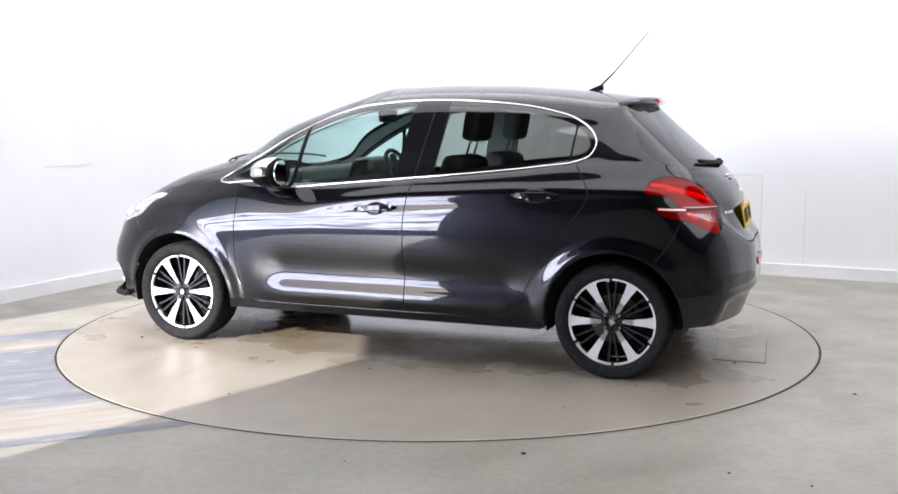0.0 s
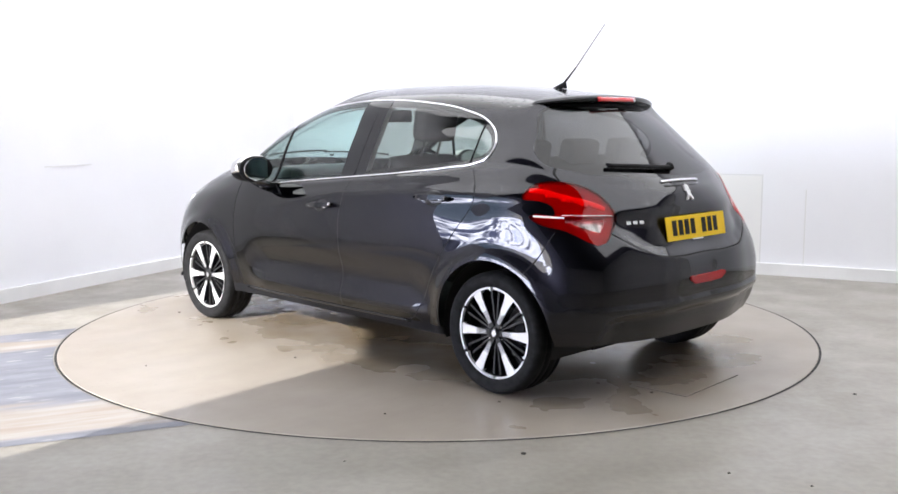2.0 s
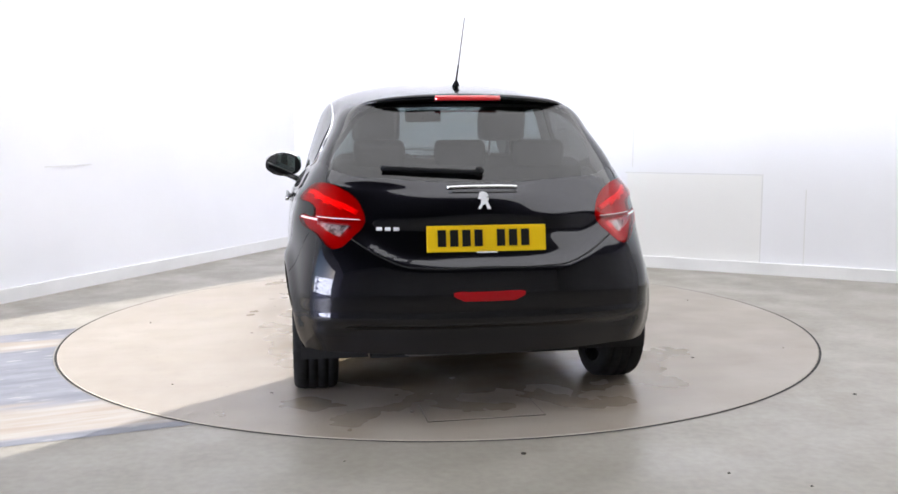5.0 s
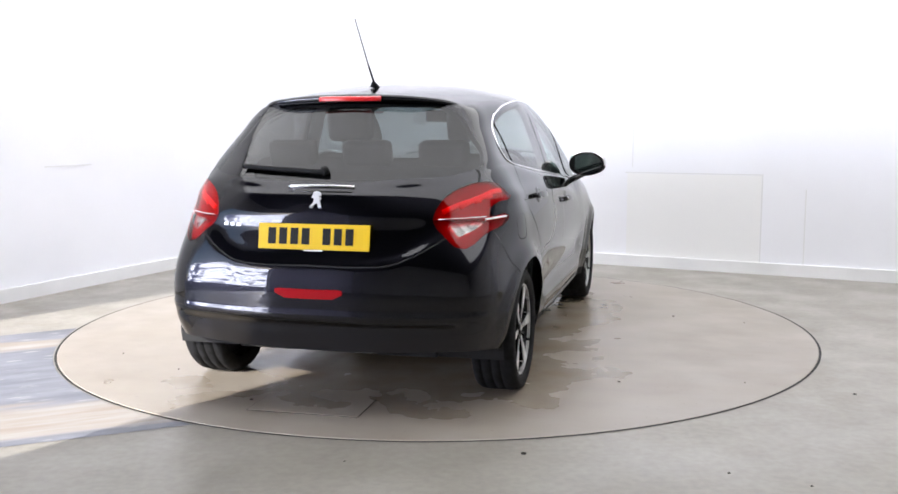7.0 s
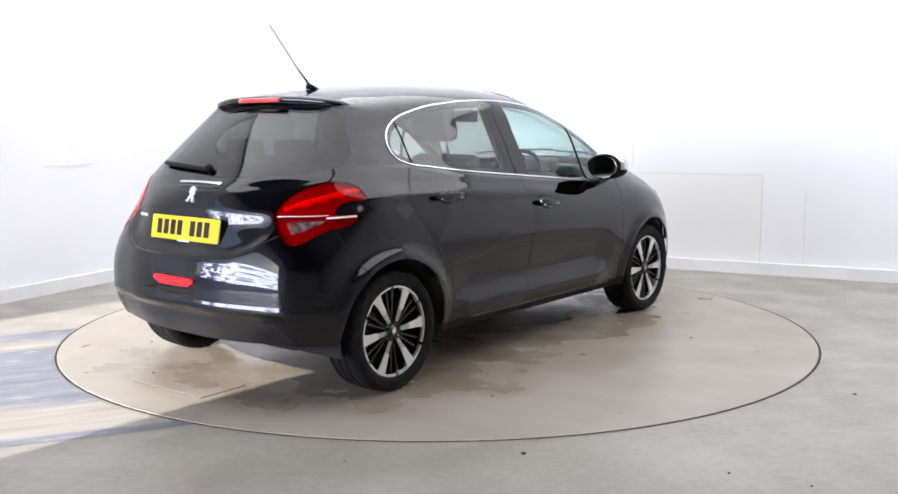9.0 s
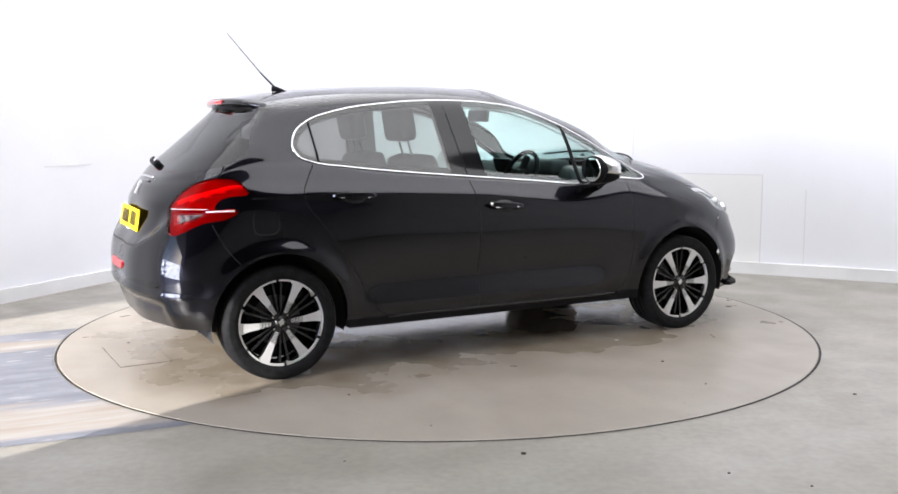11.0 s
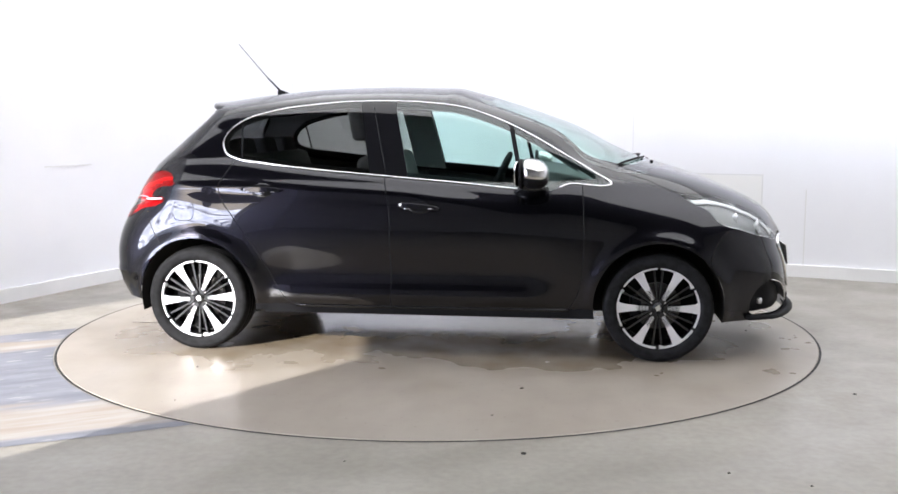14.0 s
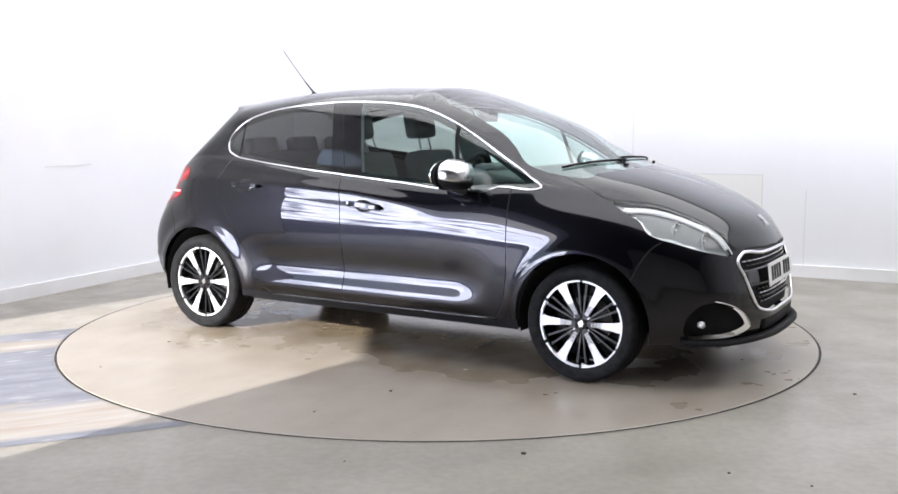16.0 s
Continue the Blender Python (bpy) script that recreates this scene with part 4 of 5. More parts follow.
for sgn in (1, -1):
    fd, rd = door_of[sgn]
    pts = [tuple(q) for q in DLO]
    start = next(i for i, q in enumerate(pts) if i > 80 and q[0] > .60)
    stop = next(i for i, q in enumerate(pts) if i > start and q[0] > .735)
    run = pts[stop:] + pts[:start + 1]
    trim("window_line_trim", run, lambda x, z: at_side(x, z, sgn), .0098, .005, CHROME, car, "bright chrome strip round the side windows")
    for door, key in ((fd, "cq"), (rd, "q"), (fd, "b1")):
        (xa, za), (xb, zb) = GLASS_LINES[key]
        top_z = min(za, float(DLO_TOP(np.array([xa]))[0]) - .014)
        line = [(xb + (xa - xb) * (z - zb) / (za - zb), z) for z in np.linspace(zb + (.012 if key != "cq" else .0), top_z, 12)]
        trim("window_divider", line, lambda x, z: at_side(x, z, sgn), .024 if key == "cq" else (.010 if key == "q" else .006), .003 if key != "b1" else .0012, BLACK if key != "b1" else SEAM, door, "black window divider")
    for door, hx, hz, tilt, lock in ((fd, -.005, .803, -.09, True), (rd, -.878, .887, -.01, False)):
        p_, n_ = at_side(hx, hz, sgn)
        m = frame_at(p_, n_)
        fwd = 1 if (m.to_3x3() @ Vector((1, 0, 0))).x > 0 else -1
        m = m @ Matrix.Rotation(-tilt * fwd * -1, 4, "Z")
        bowl = sphere(1, m @ Matrix.Translation((0, 0, -.004)) @ Matrix.Diagonal((.066, .040, .010, 1)), 28)
        part("handle_bowl", bowl, GLOSS, door, "dark handle recess", True)
        bar = bmesh.new()
        bmesh.ops.create_cube(bar, size=1)
        bmesh.ops.subdivide_edges(bar, edges=list(bar.edges), cuts=7, use_grid_fill=True)
        for v_ in bar.verts:
            t = v_.co.x * 2
            w_ = (1 - abs(t) ** 3) ** 0.5 if abs(t) < 1 else 0
            v_.co = Vector((v_.co.x * .232, v_.co.y * (.010 + .021 * w_), .017 + .011 * (1 - t * t) + v_.co.z * .013))
        bar.transform(m)
        part("handle", bar, PAINT, door, "body-coloured pull handle", True)
        trim("handle_strip", [(hx - .08 + .02 * k, hz - .011 - (hx - .08 + .02 * k - hx) * tilt * 0) for k in range(9)], lambda x, z: (at_side(x, z, sgn)[0] + at_side(x, z, sgn)[1] * .03, at_side(x, z, sgn)[1]), .003, .002, CHROME, door, "thin bright strip on the handle")
        if lock:
            part("lock", cyl(.009, .012, m @ Matrix.Translation((-.095 * fwd, 0, .022)), 18), CHROME, door, "bright key lock cap", True)
    # door mirror
    mir = new("door_mirror")
    mir.parent = car
    mir["label"] = "door mirror with satin chrome cap and black base"
    c = Vector((.592, sgn * .895, .985))

    def housing(lo, hi, grow=0.0):
        vs, fs, nu, nv = [], [], 28, 14
        for i in range(nv + 1):
            lat = lo + (hi - lo) * i / nv
            for k in range(nu):
                lon = 2 * math.pi * k / nu
                dx, dy, dz = math.cos(lat) * math.cos(lon), math.cos(lat) * math.sin(lon), math.sin(lat)
                fx = .100 if dx > 0 else .045
                sq = 1 / max(abs(dx) ** 2.6 + abs(dy) ** 2.6 + abs(dz) ** 2.6, 1e-6) ** (1 / 2.6)
                out_ = 1 - .18 * max(dy, 0)
                vs.append((c.x + dx * (fx + grow) * sq, c.y + sgn * dy * (.118 + grow) * sq, c.z + .004 + dz * (.079 + grow) * sq * out_ - .010 * dx))
        for i in range(nv):
            for k in range(nu):
                a_, b_ = i * nu + k, i * nu + (k + 1) % nu
                fs.append((a_, b_, b_ + nu, a_ + nu))
        fs += [tuple(range(nu))[::-1], tuple(nv * nu + k for k in range(nu))]
        return vs, fs

    v, f = housing(-math.pi / 2 + .02, -.30)
    mesh_object("mirror_base", v, f, BLACK, mir, "black lower housing")
    v, f = housing(-.30, math.pi / 2 - .02)
    mesh_object("mirror_cap", v, f, SATIN_CHROME, mir, "satin chrome mirror cap")
    back = cyl(1, .012, Matrix.Translation((c.x - .045, c.y, c.z + .002)) @ Matrix.Rotation(radians(-90), 4, "Y") @ Matrix.Diagonal((.077, .112, 1, 1)), 36, bevel=0)
    part("mirror_rim", back, BLACK, mir, "black rim round the glass", True)
    part("mirror_glass", cyl(1, .006, Matrix.Translation((c.x - .060, c.y, c.z + .002)) @ Matrix.Rotation(radians(9 * sgn), 4, "Z") @ Matrix.Rotation(radians(-90), 4, "Y") @ Matrix.Diagonal((.067, .100, 1, 1)), 36), MIRROR, mir, "mirror glass facing back")
    arm = bmesh.new()
    ring_ = [(.70, .770, .90), (.50, .785, .898), (.50, .80, .872), (.66, .80, .862), (.655, .90, .935), (.555, .90, .935), (.56, .90, .915), (.64, .90, .915)]
    vs = [arm.verts.new((x, sgn * y, z)) for x, y, z in ring_]
    bmesh.ops.convex_hull(arm, input=vs)
    bmesh.ops.bevel(arm, geom=list(arm.edges), offset=.006, segments=2, affect="EDGES")
    part("mirror_arm", arm, GLOSS, mir, "black mirror foot on the door", True)
    part("indicator", box((.02, .10, .012), Matrix.Translation((c.x + .098, c.y, c.z - .018)), .004), CLEAR_LENS, mir)

    # ---- tail lamp
    lamp_e = new("tail_lamp")
    lamp_e.parent = car
    lamp_e["label"] = "large red wrap-round tail lamp with a clear reversing section"
    hand = cy * sgn > 0
    up, clear = FF["tail_line"] > 0, FF["tail_clear"] < 0
    take(tl & hand & ~clear, "red_lens", RED_LENS, lamp_e, "glossy red lens", .003)
    take(tl & hand & clear, "clear_lens", CLEAR_LENS, lamp_e, "clear reversing lens", .003)
    take(tl & hand & up, "reflector", RED_BED, lamp_e, "", -.010)
    take(tl & hand & ~up & ~clear, "lower_reflector", RED_DARK, lamp_e, "", -.018)
    take(tl & hand & clear, "reversing_reflector", SMOKY, lamp_e, "", -.018)
    for k, (e0, e1, zz) in enumerate(((-.80, -.60, .868), (-.72, -.53, .895), (-.64, -.46, .925))):
        claw = [(e0 + (e1 - e0) * t, zz + .045 * math.sin(t * 1.7) - .01 * k) for t in np.linspace(0, 1, 10)]
        trim("light_claw", claw, lambda e, z: (at_corner(e, z, sgn, False)[0] - at_corner(e, z, sgn, False)[1] * .011, at_corner(e, z, sgn, False)[1]), .024, .006, RED_CLAW, lamp_e, "bright red light claw")
    trim("white_strip", [(e, .836 + .004 * t) for t, e in zip(np.linspace(0, 1, 14), np.linspace(-.825, -.60, 14))], lambda e, z: at_corner(e, z, sgn, False), .0045, .004, WHITE_BAR, lamp_e, "thin white strip across the lamp")
    trim("white_hook", [(e, .828 + .006 * t) for t, e in zip(np.linspace(0, 1, 10), np.linspace(-.61, -.475, 10))], lambda e, z: at_corner(e, z, sgn, False), .013, .004, WHITE_BAR, lamp_e, "white light bar in the lower lobe")
    # ---- headlamp
    head = new("headlamp")
    head.parent = car
    head["label"] = "long clear headlamp with silver reflectors"
    take(hl & hand, "lens", CLEAR_LENS, head, "clear lens", .002)
    take(hl & hand, "housing", SILVER, head, "silver reflector bed", -.022)
    take(hl & hand & (FF["head_lamp"] < -.022), "bezel", material("grey_bezel", (.22, .22, .225), .25) if sgn == 1 else bpy.data.materials["grey_bezel"], head, "dark grey bezel", -.018)
    for e, z, r in ((-.70, .762, .036), (-.835, .708, .046)):
        p_, n_ = at_corner(e, z, sgn, True)
        m = Matrix.Translation(Vector(p_) - Vector(n_) * .034) @ Vector((1, sgn * .15, 0)).to_track_quat("Z", "Y").to_matrix().to_4x4()
        v, f = lathe([(.004, .0), (r * .55, .006), (r * .9, .022), (r, .032), (r * 1.08, .030)], 28)
        ob = mesh_object("reflector_bowl", v, f, SILVER, head, "bright reflector bowl")
        ob.matrix_basis = m
        part("bulb", sphere(.010, m @ Matrix.Translation((0, 0, .018)), 14), WHITE_BAR, head, "", True)
    drl = [(-.50, .835), (-.60, .835), (-.70, .815), (-.80, .778), (-.88, .735), (-.94, .685), (-.962, .65)]
    trim("daylight_strip", smooth_line(drl, False, 4), lambda e, z: (at_corner(e, z, sgn, True)[0] - at_corner(e, z, sgn, True)[1] * .012, at_corner(e, z, sgn, True)[1]), .034, .008, WHITE_BAR, head, "white daylight running strip")
    # ---- bumper scoop
    take(scoop & hand, "scoop", BLACK, front_bumper, "black fog lamp scoop", -.035)
    sc = smooth_line([(-.851, .415), (-.93, .395), (-1.0, .362), (-1.05, .325), (-1.082, .28)], False, 5)
    trim("scoop_trim", sc, lambda e, z: at_corner(e, z, sgn, True), .005, .004, CHROME, front_bumper, "bright chrome scoop trim")
    p_, n_ = at_corner(-.80, .295, sgn, True)
    part("fog_lamp", cyl(.017, .03, Matrix.Translation(Vector(p_) - Vector(n_) * .030) @ Vector((1, sgn * .45, 0)).to_track_quat("Z", "Y").to_matrix().to_4x4(), 24, bevel=.004), SILVER, front_bumper, "small clear fog lamp", True)

# ---- fuel flap on the left rear wing
flap = [(-1.335 + .062 * math.copysign(abs(math.cos(a)) ** .6, math.cos(a)), .775 + .058 * math.copysign(abs(math.sin(a)) ** .6, math.sin(a))) for a in np.linspace(0, 2 * math.pi, 40)[:-1]]
trim("fuel_flap_gap", flap, lambda x, z: at_side(x, z, -1), .0035, .0006, SEAM, car, "thin gap round the fuel flap", True)

# ---- grille
take(grille, "grille_back", BLACK, front_bumper, "black grille", -.03)
frame_pts = [tuple(q) for q in GRILLE[:-1]]
trim("grille_frame", frame_pts, at_front, .017, .010, CHROME, front_bumper, "bright chrome grille frame", True)
for row, (z, half) in enumerate(((.585, .43), (.562, .425), (.44, .37), (.418, .355), (.396, .34), (.374, .32))):
    for k in range(-9, 10):
        y = k * .045 + (.0225 if row % 2 else 0)
        if abs(y) < half - .02:
            p_, n_ = at_front(y, z)
            part("grille_cell", box((.034, .010, .012), frame_at(p_ - n_ * .022, n_), .003, 1), CHROME if row in (0, 3) else GLOSS, front_bumper)
bar = [(y, .502) for y in np.linspace(-.44, .44, 23)]
trim("grille_bar", bar, lambda y, z: (at_front(y, z)[0] - at_front(y, z)[1] * .02, at_front(y, z)[1]), .085, .006, GLOSS, front_bumper, "gloss black grille bar")
lip = smooth_line([(1.74, .715, .212), (1.80, .68, .21), (1.88, .62, .205), (1.975, .47, .205), (2.04, .28, .208), (2.062, 0, .21)], False, 5)
lip = np.concatenate([lip, (lip * [1, -1, 1])[-2::-1]])
v, f = sweep(lip, [(0, 0, 1)] * len(lip), .05, .018)
mesh_object("front_lip", v, f, BLACK, front_bumper, "black splitter lip")
lower = [(y, .262) for y in np.linspace(-.33, .33, 15)]
trim("lower_intake", lower, at_front, .055, .004, BLACK, front_bumper, "black lower air intake")


# ---- number plates: lettering as plain bars
def plate(p_, n_, mat, parent, label, w=.52, h=.113):
    m = frame_at(p_, n_)
    e = part("number_plate", box((w, h, .006), m, .002), mat, parent, label)
    for x in (-.195, -.142, -.089, -.036, .062, .115, .168):
        part("plate_bar", box((.036, .072, .002), m @ Matrix.Translation((x, .002, .0042))), INK, e)
    part("plate_foot", box((.09, .006, .002), m @ Matrix.Translation((0, -.060, .003))), WHITE_BAR, e)
    return e


pr, nr = at_rear(0, .758)
plate(Vector(pr) + Vector(nr) * .010 + Vector((-.006, 0, -.003)), (-.985, 0, .17), PLATE_Y, tailgate, "yellow rear number plate")
pf, nf = at_front(0, .50)
plate(Vector(pf) + Vector((-.003, 0, 0)), (.99, 0, .12), PLATE_W, front_bumper, "white front number plate")

# ---- badges and tailgate trim
BADGE = [(-.020, .030), (-.004, .036), (.010, .030), (.016, .018), (.008, .012), (.020, .006), (.012, -.004), (.018, -.020), (.024, -.036), (.010, -.036), (.004, -.016), (-.008, -.020), (-.018, -.036), (-.030, -.034), (-.016, -.014), (-.014, .004), (-.028, .008), (-.022, .016)]
p_, n_ = at_rear(0, .917)
bm = bar_mesh([(x * 1.05, y * 1.1) for x, y in BADGE], -.003, .007)
bm.transform(frame_at(p_, n_))
part("badge", bm, BADGE_MAT, tailgate, "plain bright chrome badge shape")
pb, nb = on_body(1.93, 0, (X0 > 1.5) & (NZ0 > .2), X0, Y0)
bm = bar_mesh([(x, y) for x, y in BADGE], -.003, .006)
bm.transform(frame_at(pb, nb, (0, 0, 1)))
part("bonnet_badge", bm, BADGE_MAT, car, "plain bright chrome badge shape")
for k in range(3):
    p_, n_ = at_rear(.455 - .036 * k, .799)
    part("model_mark", box((.025, .015, .004), frame_at(p_ + n_ * .002, n_), .0015, 1), BADGE_MAT, tailgate, "plain bright model mark")
hb = [(y, .972 - .003 * (abs(y) / .155) ** 2) for y in np.linspace(-.155, .155, 17)]
trim("tailgate_chrome_bar", hb, at_rear, .014, .010, CHROME, tailgate, "bright chrome bar under the rear window")
trim("tailgate_handle", [(y, .952) for y in np.linspace(-.15, .15, 9)], at_rear, .012, .004, GLOSS, tailgate, "dark handle slot")
# rear reflector lamp
fg = [(y, .517 + .004 * (abs(y) / .16) ** 2) for y in np.linspace(-.155, .155, 15)]
rows_ = []
for y, z in fg:
    u = abs(y) / .155
    top, low = z + .021 * min(1, (1.0 - u) * 9 + .75), z - .021 * min(1, (1.0 - u) * 3.2 + .08)
    for zz, out in ((top + .002, -.004), (top - .002, .008), (low + .002, .008), (low - .002, -.004)):
        p_, n_ = at_rear(y, zz)
        rows_.append(Vector(p_) + Vector(n_) * out)
n_fg = len(fg)
faces_ = [(4 * k + j, 4 * k + (j + 1) % 4, 4 * k + 4 + (j + 1) % 4, 4 * k + 4 + j) for k in range(n_fg - 1) for j in range(4)]
faces_ += [(3, 2, 1, 0), tuple(4 * n_fg - 4 + j for j in range(4))]
mesh_object("rear_fog_lamp", rows_, faces_, material("red_fog_lens", (.36, .006, .010), .15, 0), car, "red rear fog lamp with pointed ends", smooth=False)
# spoiler with stop lamp
SPOIL = smooth_line([(-.515, -1.205, 1.328), (-.465, -1.262, 1.348), (-.34, -1.315, 1.368), (-.18, -1.345, 1.379), (0, -1.354, 1.383)], False, 5)
SPOIL = np.concatenate([SPOIL, (SPOIL * [-1, 1, 1])[-2::-1]])
vs, n_pts = [], len(SPOIL)
for y, x, z in SPOIL:
    k = 1 - (abs(y) / .515) ** 4
    prof = [(.19, .012 * k - .004), (.10, .010 * k), (.0, .004), (-.010 * k, -.006), (-.006 * k, -.020 * k - .004), (.03, -.040 * k), (.10, -.035 * k)]
    vs += [(x + dx, y, z + dz) for dx, dz in prof]
fs = [(i * 7 + j, i * 7 + (j + 1) % 7, (i + 1) * 7 + (j + 1) % 7, (i + 1) * 7 + j) for i in range(n_pts - 1) for j in range(7)]
spoiler = mesh_object("spoiler", vs, fs, PAINT, tailgate, "roof spoiler over the rear window")
stop_v = [(y, -1.370 + .010 * (y / .16) ** 2, 1.365) for y in np.linspace(-.155, .155, 13)]
v, f = sweep([(x, y, z) for y, x, z in stop_v], [(-.95, 0, .3)] * 13, .024, .008)
mesh_object("stop_lamp", v, f, material("red_stop_lens", (.62, .02, .025), .15, 0, Coat_Weight=1.0), spoiler, "red high-level stop lamp")
# rear wiper
wa, wn = at_rear(.005, 1.028)
part("wiper_pivot", cyl(.020, .035, frame_at(Vector(wa) + Vector(wn) * .012, wn), 20, bevel=.006), BLACK, tailgate, "", True)
wip = [(y, 1.022 + .022 * (y / .46)) for y in np.linspace(-.01, .43, 16)]
trim("rear_wiper", wip, lambda y, z: (at_rear(y, z)[0] + at_rear(y, z)[1] * .014, at_rear(y, z)[1]), .022, .011, BLACK, tailgate, "black rear wiper arm")
# aerial
base = Vector((-.985, 0, roof_line(-.985) - .002))
foot = bmesh.new()
hull = [(-.05, -.02, 0), (-.05, .02, 0), (.045, -.012, 0), (.045, .012, 0), (-.045, -.008, .034), (-.045, .008, .034), (-.02, 0, .028), (-.052, 0, .03)]
bmesh.ops.convex_hull(foot, input=[foot.verts.new(q) for q in hull])
bmesh.ops.bevel(foot, geom=list(foot.edges), offset=.004, segments=2, affect="EDGES")
foot.transform(Matrix.Translation(base))
aer = part("aerial_foot", foot, BLACK, car, "black aerial foot", True)
part("aerial_rod", rod(base + Vector((-.035, 0, .025)), base + Vector((-.115, 0, .105)), .0055, .004), BLACK, aer)
part("aerial_whip", rod(base + Vector((-.113, 0, .103)), (-1.281, 0, 1.745), .0040, .0026), material("pale_whip", (.22, .22, .22), .4), aer, "thin pale aerial whip")
# front wipers and washer jets
for y0, y1 in ((.50, -.12), (-.12, -.58)):
    pts = []
    for t in np.linspace(0, 1, 12):
        y = y0 + (y1 - y0) * t
        q, n_ = on_body(1.225 - .15 * (abs(y) / .6) ** 2 - .03 * t, y, (X0 > .3) & (NX0 > .15) & (Z0 > .9), X0, Y0)
        pts.append((q + n_ * .008, n_))
    v, f = sweep([a for a, _ in pts], [b for _, b in pts], .011, .008)
    mesh_object("front_wiper", v, f, BLACK, car, "black front wiper at rest")
for y in (.22, -.22):
    q, n_ = on_body(1.26, y, (X0 > .9) & (NZ0 > .3), X0, Y0)
    part("washer_jet", box((.03, .016, .014), frame_at(q + n_ * .004, n_), .004), BLACK, car)
# sill strip, mud flap
for sgn in (1, -1):
    trim("sill_trim", [(x, .252) for x in np.linspace(-.70, .80, 26)], lambda x, z: at_side(x, z, sgn), .016, .006, GLOSS, car, "gloss black sill strip")

# ---- inside the car
CLOTH = material("dark_grey_seat_cloth", (0.09, 0.09, 0.095), 0.9)
varied(CLOTH, 7, (0.14, 0.14, 0.142), (0.18, 0.18, 0.182))
PLASTIC = material("charcoal_dash_plastic", (0.09, 0.092, 0.095), 0.6)
LINING = material("pale_grey_headlining", (0.42, 0.42, 0.41), 0.9)
take(roof & (abs(cy) < .52), "headlining", LINING, car, "pale grey headlining", -.035)
for sgn in (1, -1):
    hand = cy * sgn > 0
    take(shell & hand & (cz > .93) & (cx < 1.0), "pillar_lining", LINING, car, "pale grey pillar lining", -.03)
    take(dlo & hand & ~b0 & b2, "middle_pillar_lining", LINING, car, "pale grey pillar lining", -.03)
    take(doors & hand & (cx > door_mid_x) & (cz > .3), "door_card", PLASTIC, door_of[sgn][0], "charcoal door lining", -.05)
    take(doors & hand & (cx <= door_mid_x) & (cz > .3), "door_card", PLASTIC, door_of[sgn][1], "charcoal door lining", -.05)


def pad(size, m, bevel):
    return box(size, m, bevel, 4)


def seat(x, y):
    e = new("front_seat")
    e.parent = car
    part("cushion", pad((.50, .50, .16), pose(x + .26, y, .50, 0, -8, 0), .06), CLOTH, e, "", True)
    part("backrest", pad((.14, .46, .56), pose(x - .055, y, .80, 0, -16, 0), .06), CLOTH, e, "", True)
    part("headrest", pad((.10, .27, .19), pose(x - .195, y, 1.245, 0, -10, 0), .045), CLOTH, e, "dark padded headrest", True)
    for d in (-.06, .06):
        part("headrest_post", rod((x - .13, y + d, 1.03), (x - .185, y + d, 1.20), .006), DISC_IRON, e)
    e["label"] = "dark cloth front seat with headrest"


seat(-.22, .36)
seat(-.22, -.36)
bench = new("rear_bench")
bench.parent = car
bench["label"] = "dark cloth rear bench with three headrests"
part("cushion", pad((.48, 1.26, .17), pose(-.70, 0, .52, 0, -6, 0), .06), CLOTH, bench, "", True)
part("backrest", pad((.15, 1.26, .56), pose(-1.02, 0, .80, 0, -18, 0), .06), CLOTH, bench, "", True)
for y in (-.40, 0, .40):
    part("headrest", pad((.09, .25, .13), pose(-1.13, y, 1.10, 0, -12, 0), .035), CLOTH, bench, "", True)
part("parcel_shelf", box((.45, 1.10, .02), pose(-1.38, 0, .95, 0, -2, 0), .006), PLASTIC, car)
dash = new("dashboard")
dash.parent = car
part("dash_top", pad((.50, 1.36, .20), pose(.80, 0, .865, 0, 10, 0), .07), PLASTIC, dash, "charcoal dashboard", True)
part("dash_front", pad((.25, 1.34, .30), pose(.70, 0, .70), .05), PLASTIC, dash, "", True)
part("binnacle", pad((.14, .34, .09), pose(.57, -.36, .985), .035), PLASTIC, dash, "", True)
part("screen", box((.02, .20, .13), pose(.50, .02, .965, 0, -18, 0), .008), GLOSS, dash, "gloss black centre screen")
wheel_m = pose(.38, -.36, .915, 0, -66, 0)
bm = bmesh.new()
SEG = 36
tv = [[bm.verts.new(wheel_m @ Vector(((.175 + .014 * math.cos(b)) * math.cos(a), (.175 + .014 * math.cos(b)) * math.sin(a), .014 * math.sin(b)))) for b in np.linspace(0, 2 * math.pi, 9)[:-1]] for a in np.linspace(0, 2 * math.pi, SEG + 1)[:-1]]
for i in range(SEG):
    for j in range(8):
        bm.faces.new((tv[i][j], tv[(i + 1) % SEG][j], tv[(i + 1) % SEG][(j + 1) % 8], tv[i][(j + 1) % 8]))
st = part("steering_wheel", bm, BLACK, dash, "black steering wheel", True)
part("wheel_boss", box((.30, .05, .03), wheel_m, .012), BLACK, st, "", True)
part("boss_pad", pad((.12, .14, .05), wheel_m, .02), BLACK, st, "", True)
part("mirror_inside", pad((.03, .23, .075), pose(.30, 0, 1.295, 0, 0, 0), .014), BLACK, car, "inside rear-view mirror", True)
part("mirror_stem", rod((.315, 0, 1.30), (.385, 0, 1.335), .010), BLACK, car)

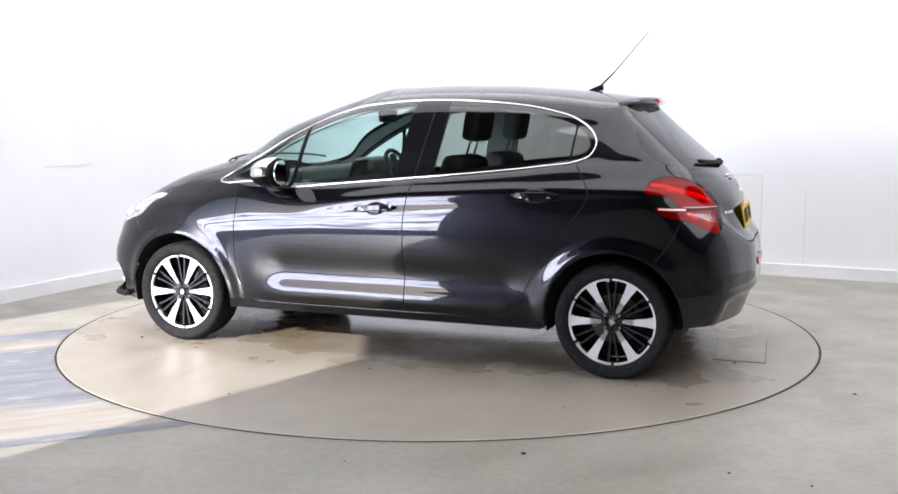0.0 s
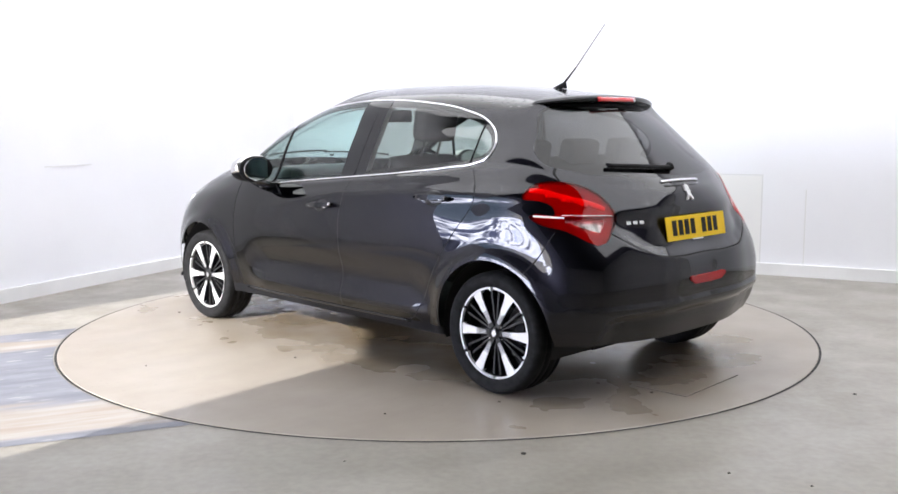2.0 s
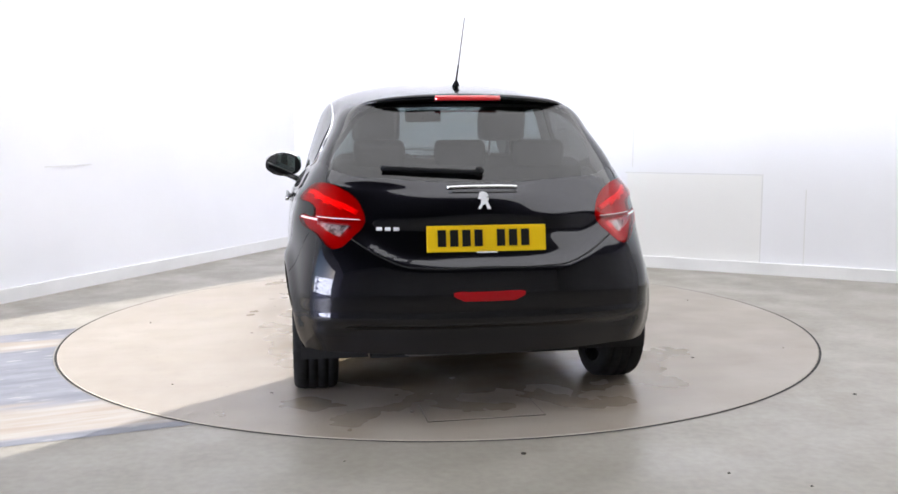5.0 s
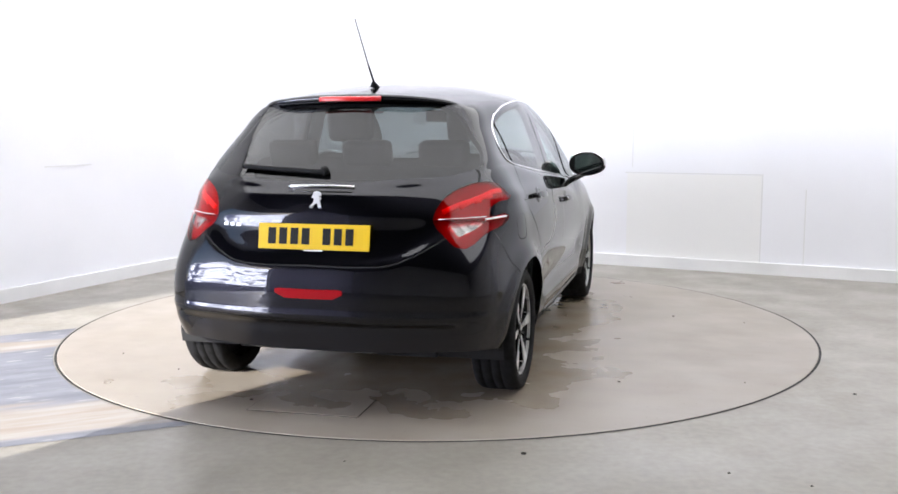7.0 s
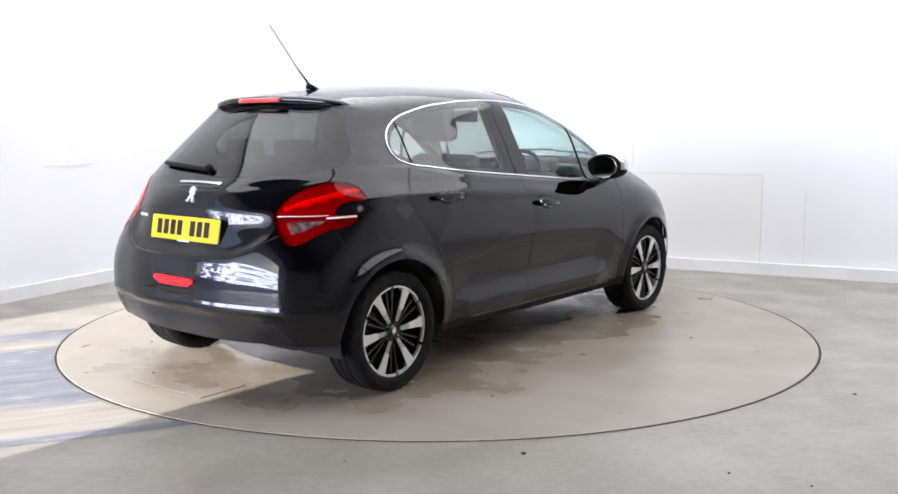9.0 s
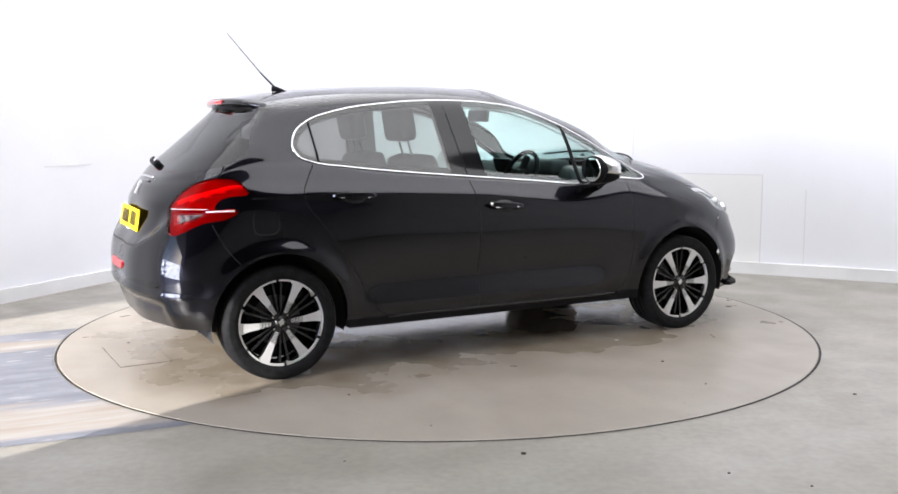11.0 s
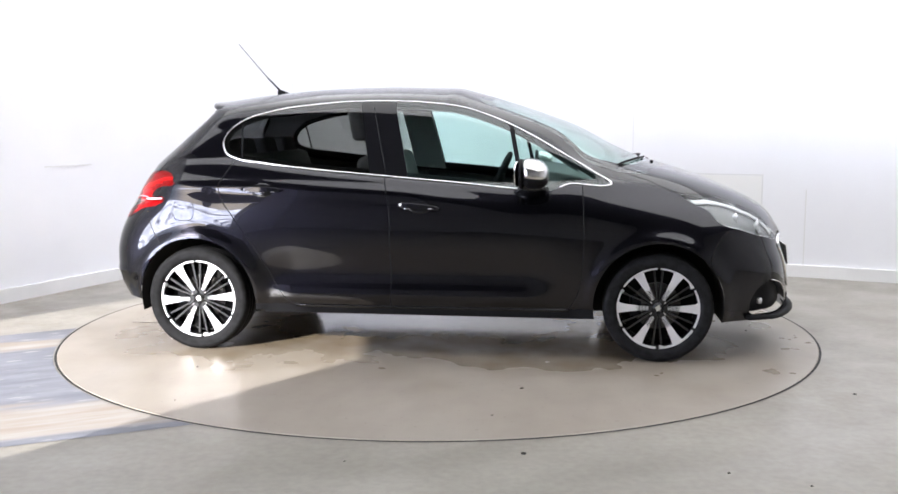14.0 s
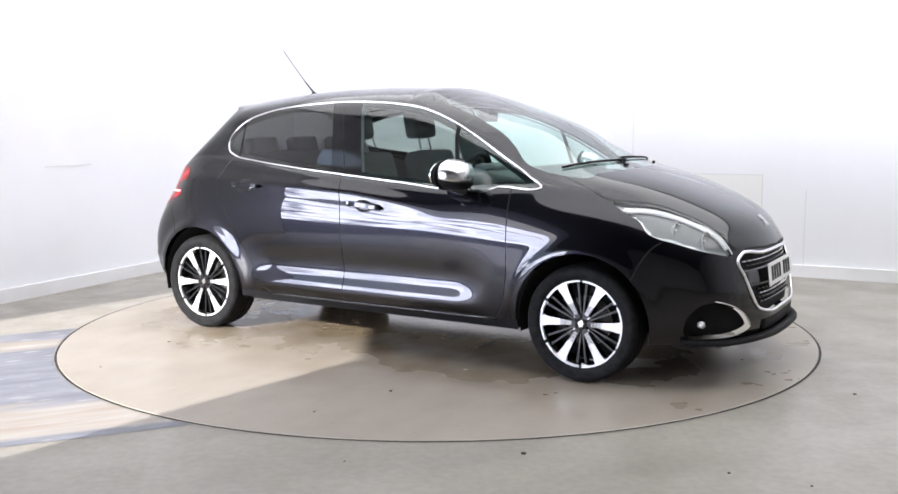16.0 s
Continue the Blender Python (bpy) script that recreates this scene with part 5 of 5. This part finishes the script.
# ---- joints and boards of the booth walls
JOINT = material("wall_joint_shadow_gap", (.76, .76, .77), .7)


def on_wall(k0, k1, z0, z1, proud, mat, name, label, category):
    a, b = CORNER + RIGHT_DIR * k0, CORNER + RIGHT_DIR * k1
    return wall_between(name, a, b, mat, proud, z0, z1, -1, label, category)


BOARD = material("white_board", (.86, .86, .86), .4)
on_wall(3.58, 4.72, .10, .825, .004, BOARD, "board", "low white board fixed to the booth wall", "board")
on_wall(4.722, 4.735, .10, .84, .003, JOINT, "trim", "thin joint beside the board", "joint")
on_wall(3.56, 4.72, .828, .838, .003, JOINT, "trim", "thin joint over the board", "joint")
on_wall(5.07, 5.08, .10, .72, .003, JOINT, "trim", "thin vertical board joint", "joint")
on_wall(3.62, 3.628, .88, 1.76, .003, JOINT, "trim", "thin vertical board joint", "joint")
a, b = CORNER - LEFT_DIR * 3.26, CORNER - LEFT_DIR * 2.80
wall_between("trim", a, b, JOINT, .004, .95, .96, -1, "thin level ledge on the booth wall", "joint")

# ---- crumbs of dirt on the floor
DIRT = material("dark_dirt", (.03, .025, .02), .9)


def crumb(x, y, r, parent=None):
    bm = bmesh.new()
    bmesh.ops.create_icosphere(bm, subdivisions=1, radius=r)
    for v_ in bm.verts:
        v_.co *= random.uniform(.6, 1.3)
        v_.co.z *= .35
    bm.transform(Matrix.Translation((x, y, r * .25 + (.004 if parent else 0))))
    ob = part("dirt_crumb", bm, DIRT, parent)
    if not parent:
        tagged(ob, "small dark crumb of dirt on the floor", "dirt", "dirt crumbs")


for x, y, r in ((.32, -2.40, .012), (1.94, -1.62, .010), (-.36, -2.47, .006), (1.05, -2.62, .007), (1.30, -2.75, .006)):
    crumb(x, y, r)
for k in range(14):
    a, r = random.uniform(0, 6.28), random.uniform(.9, 2.1)
    crumb(r * math.cos(a), r * math.sin(a), random.uniform(.005, .011), table)


# ---- motion
def heading(t):
    return 62.435 - 11.879 * (t - 8) + 0.0135 * (t - 8) ** 2


def motions():
    times = [k * 0.5 for k in range(33)]
    walk(table, [(t, pose(0, 0, 0, 0, 0, heading(t))) for t in times])
    walk(car, [(t, pose(0, -0.061, 0, 0, 0, heading(t)) @ pose(0.010, 0.056, 0.017)) for t in times])


motions()
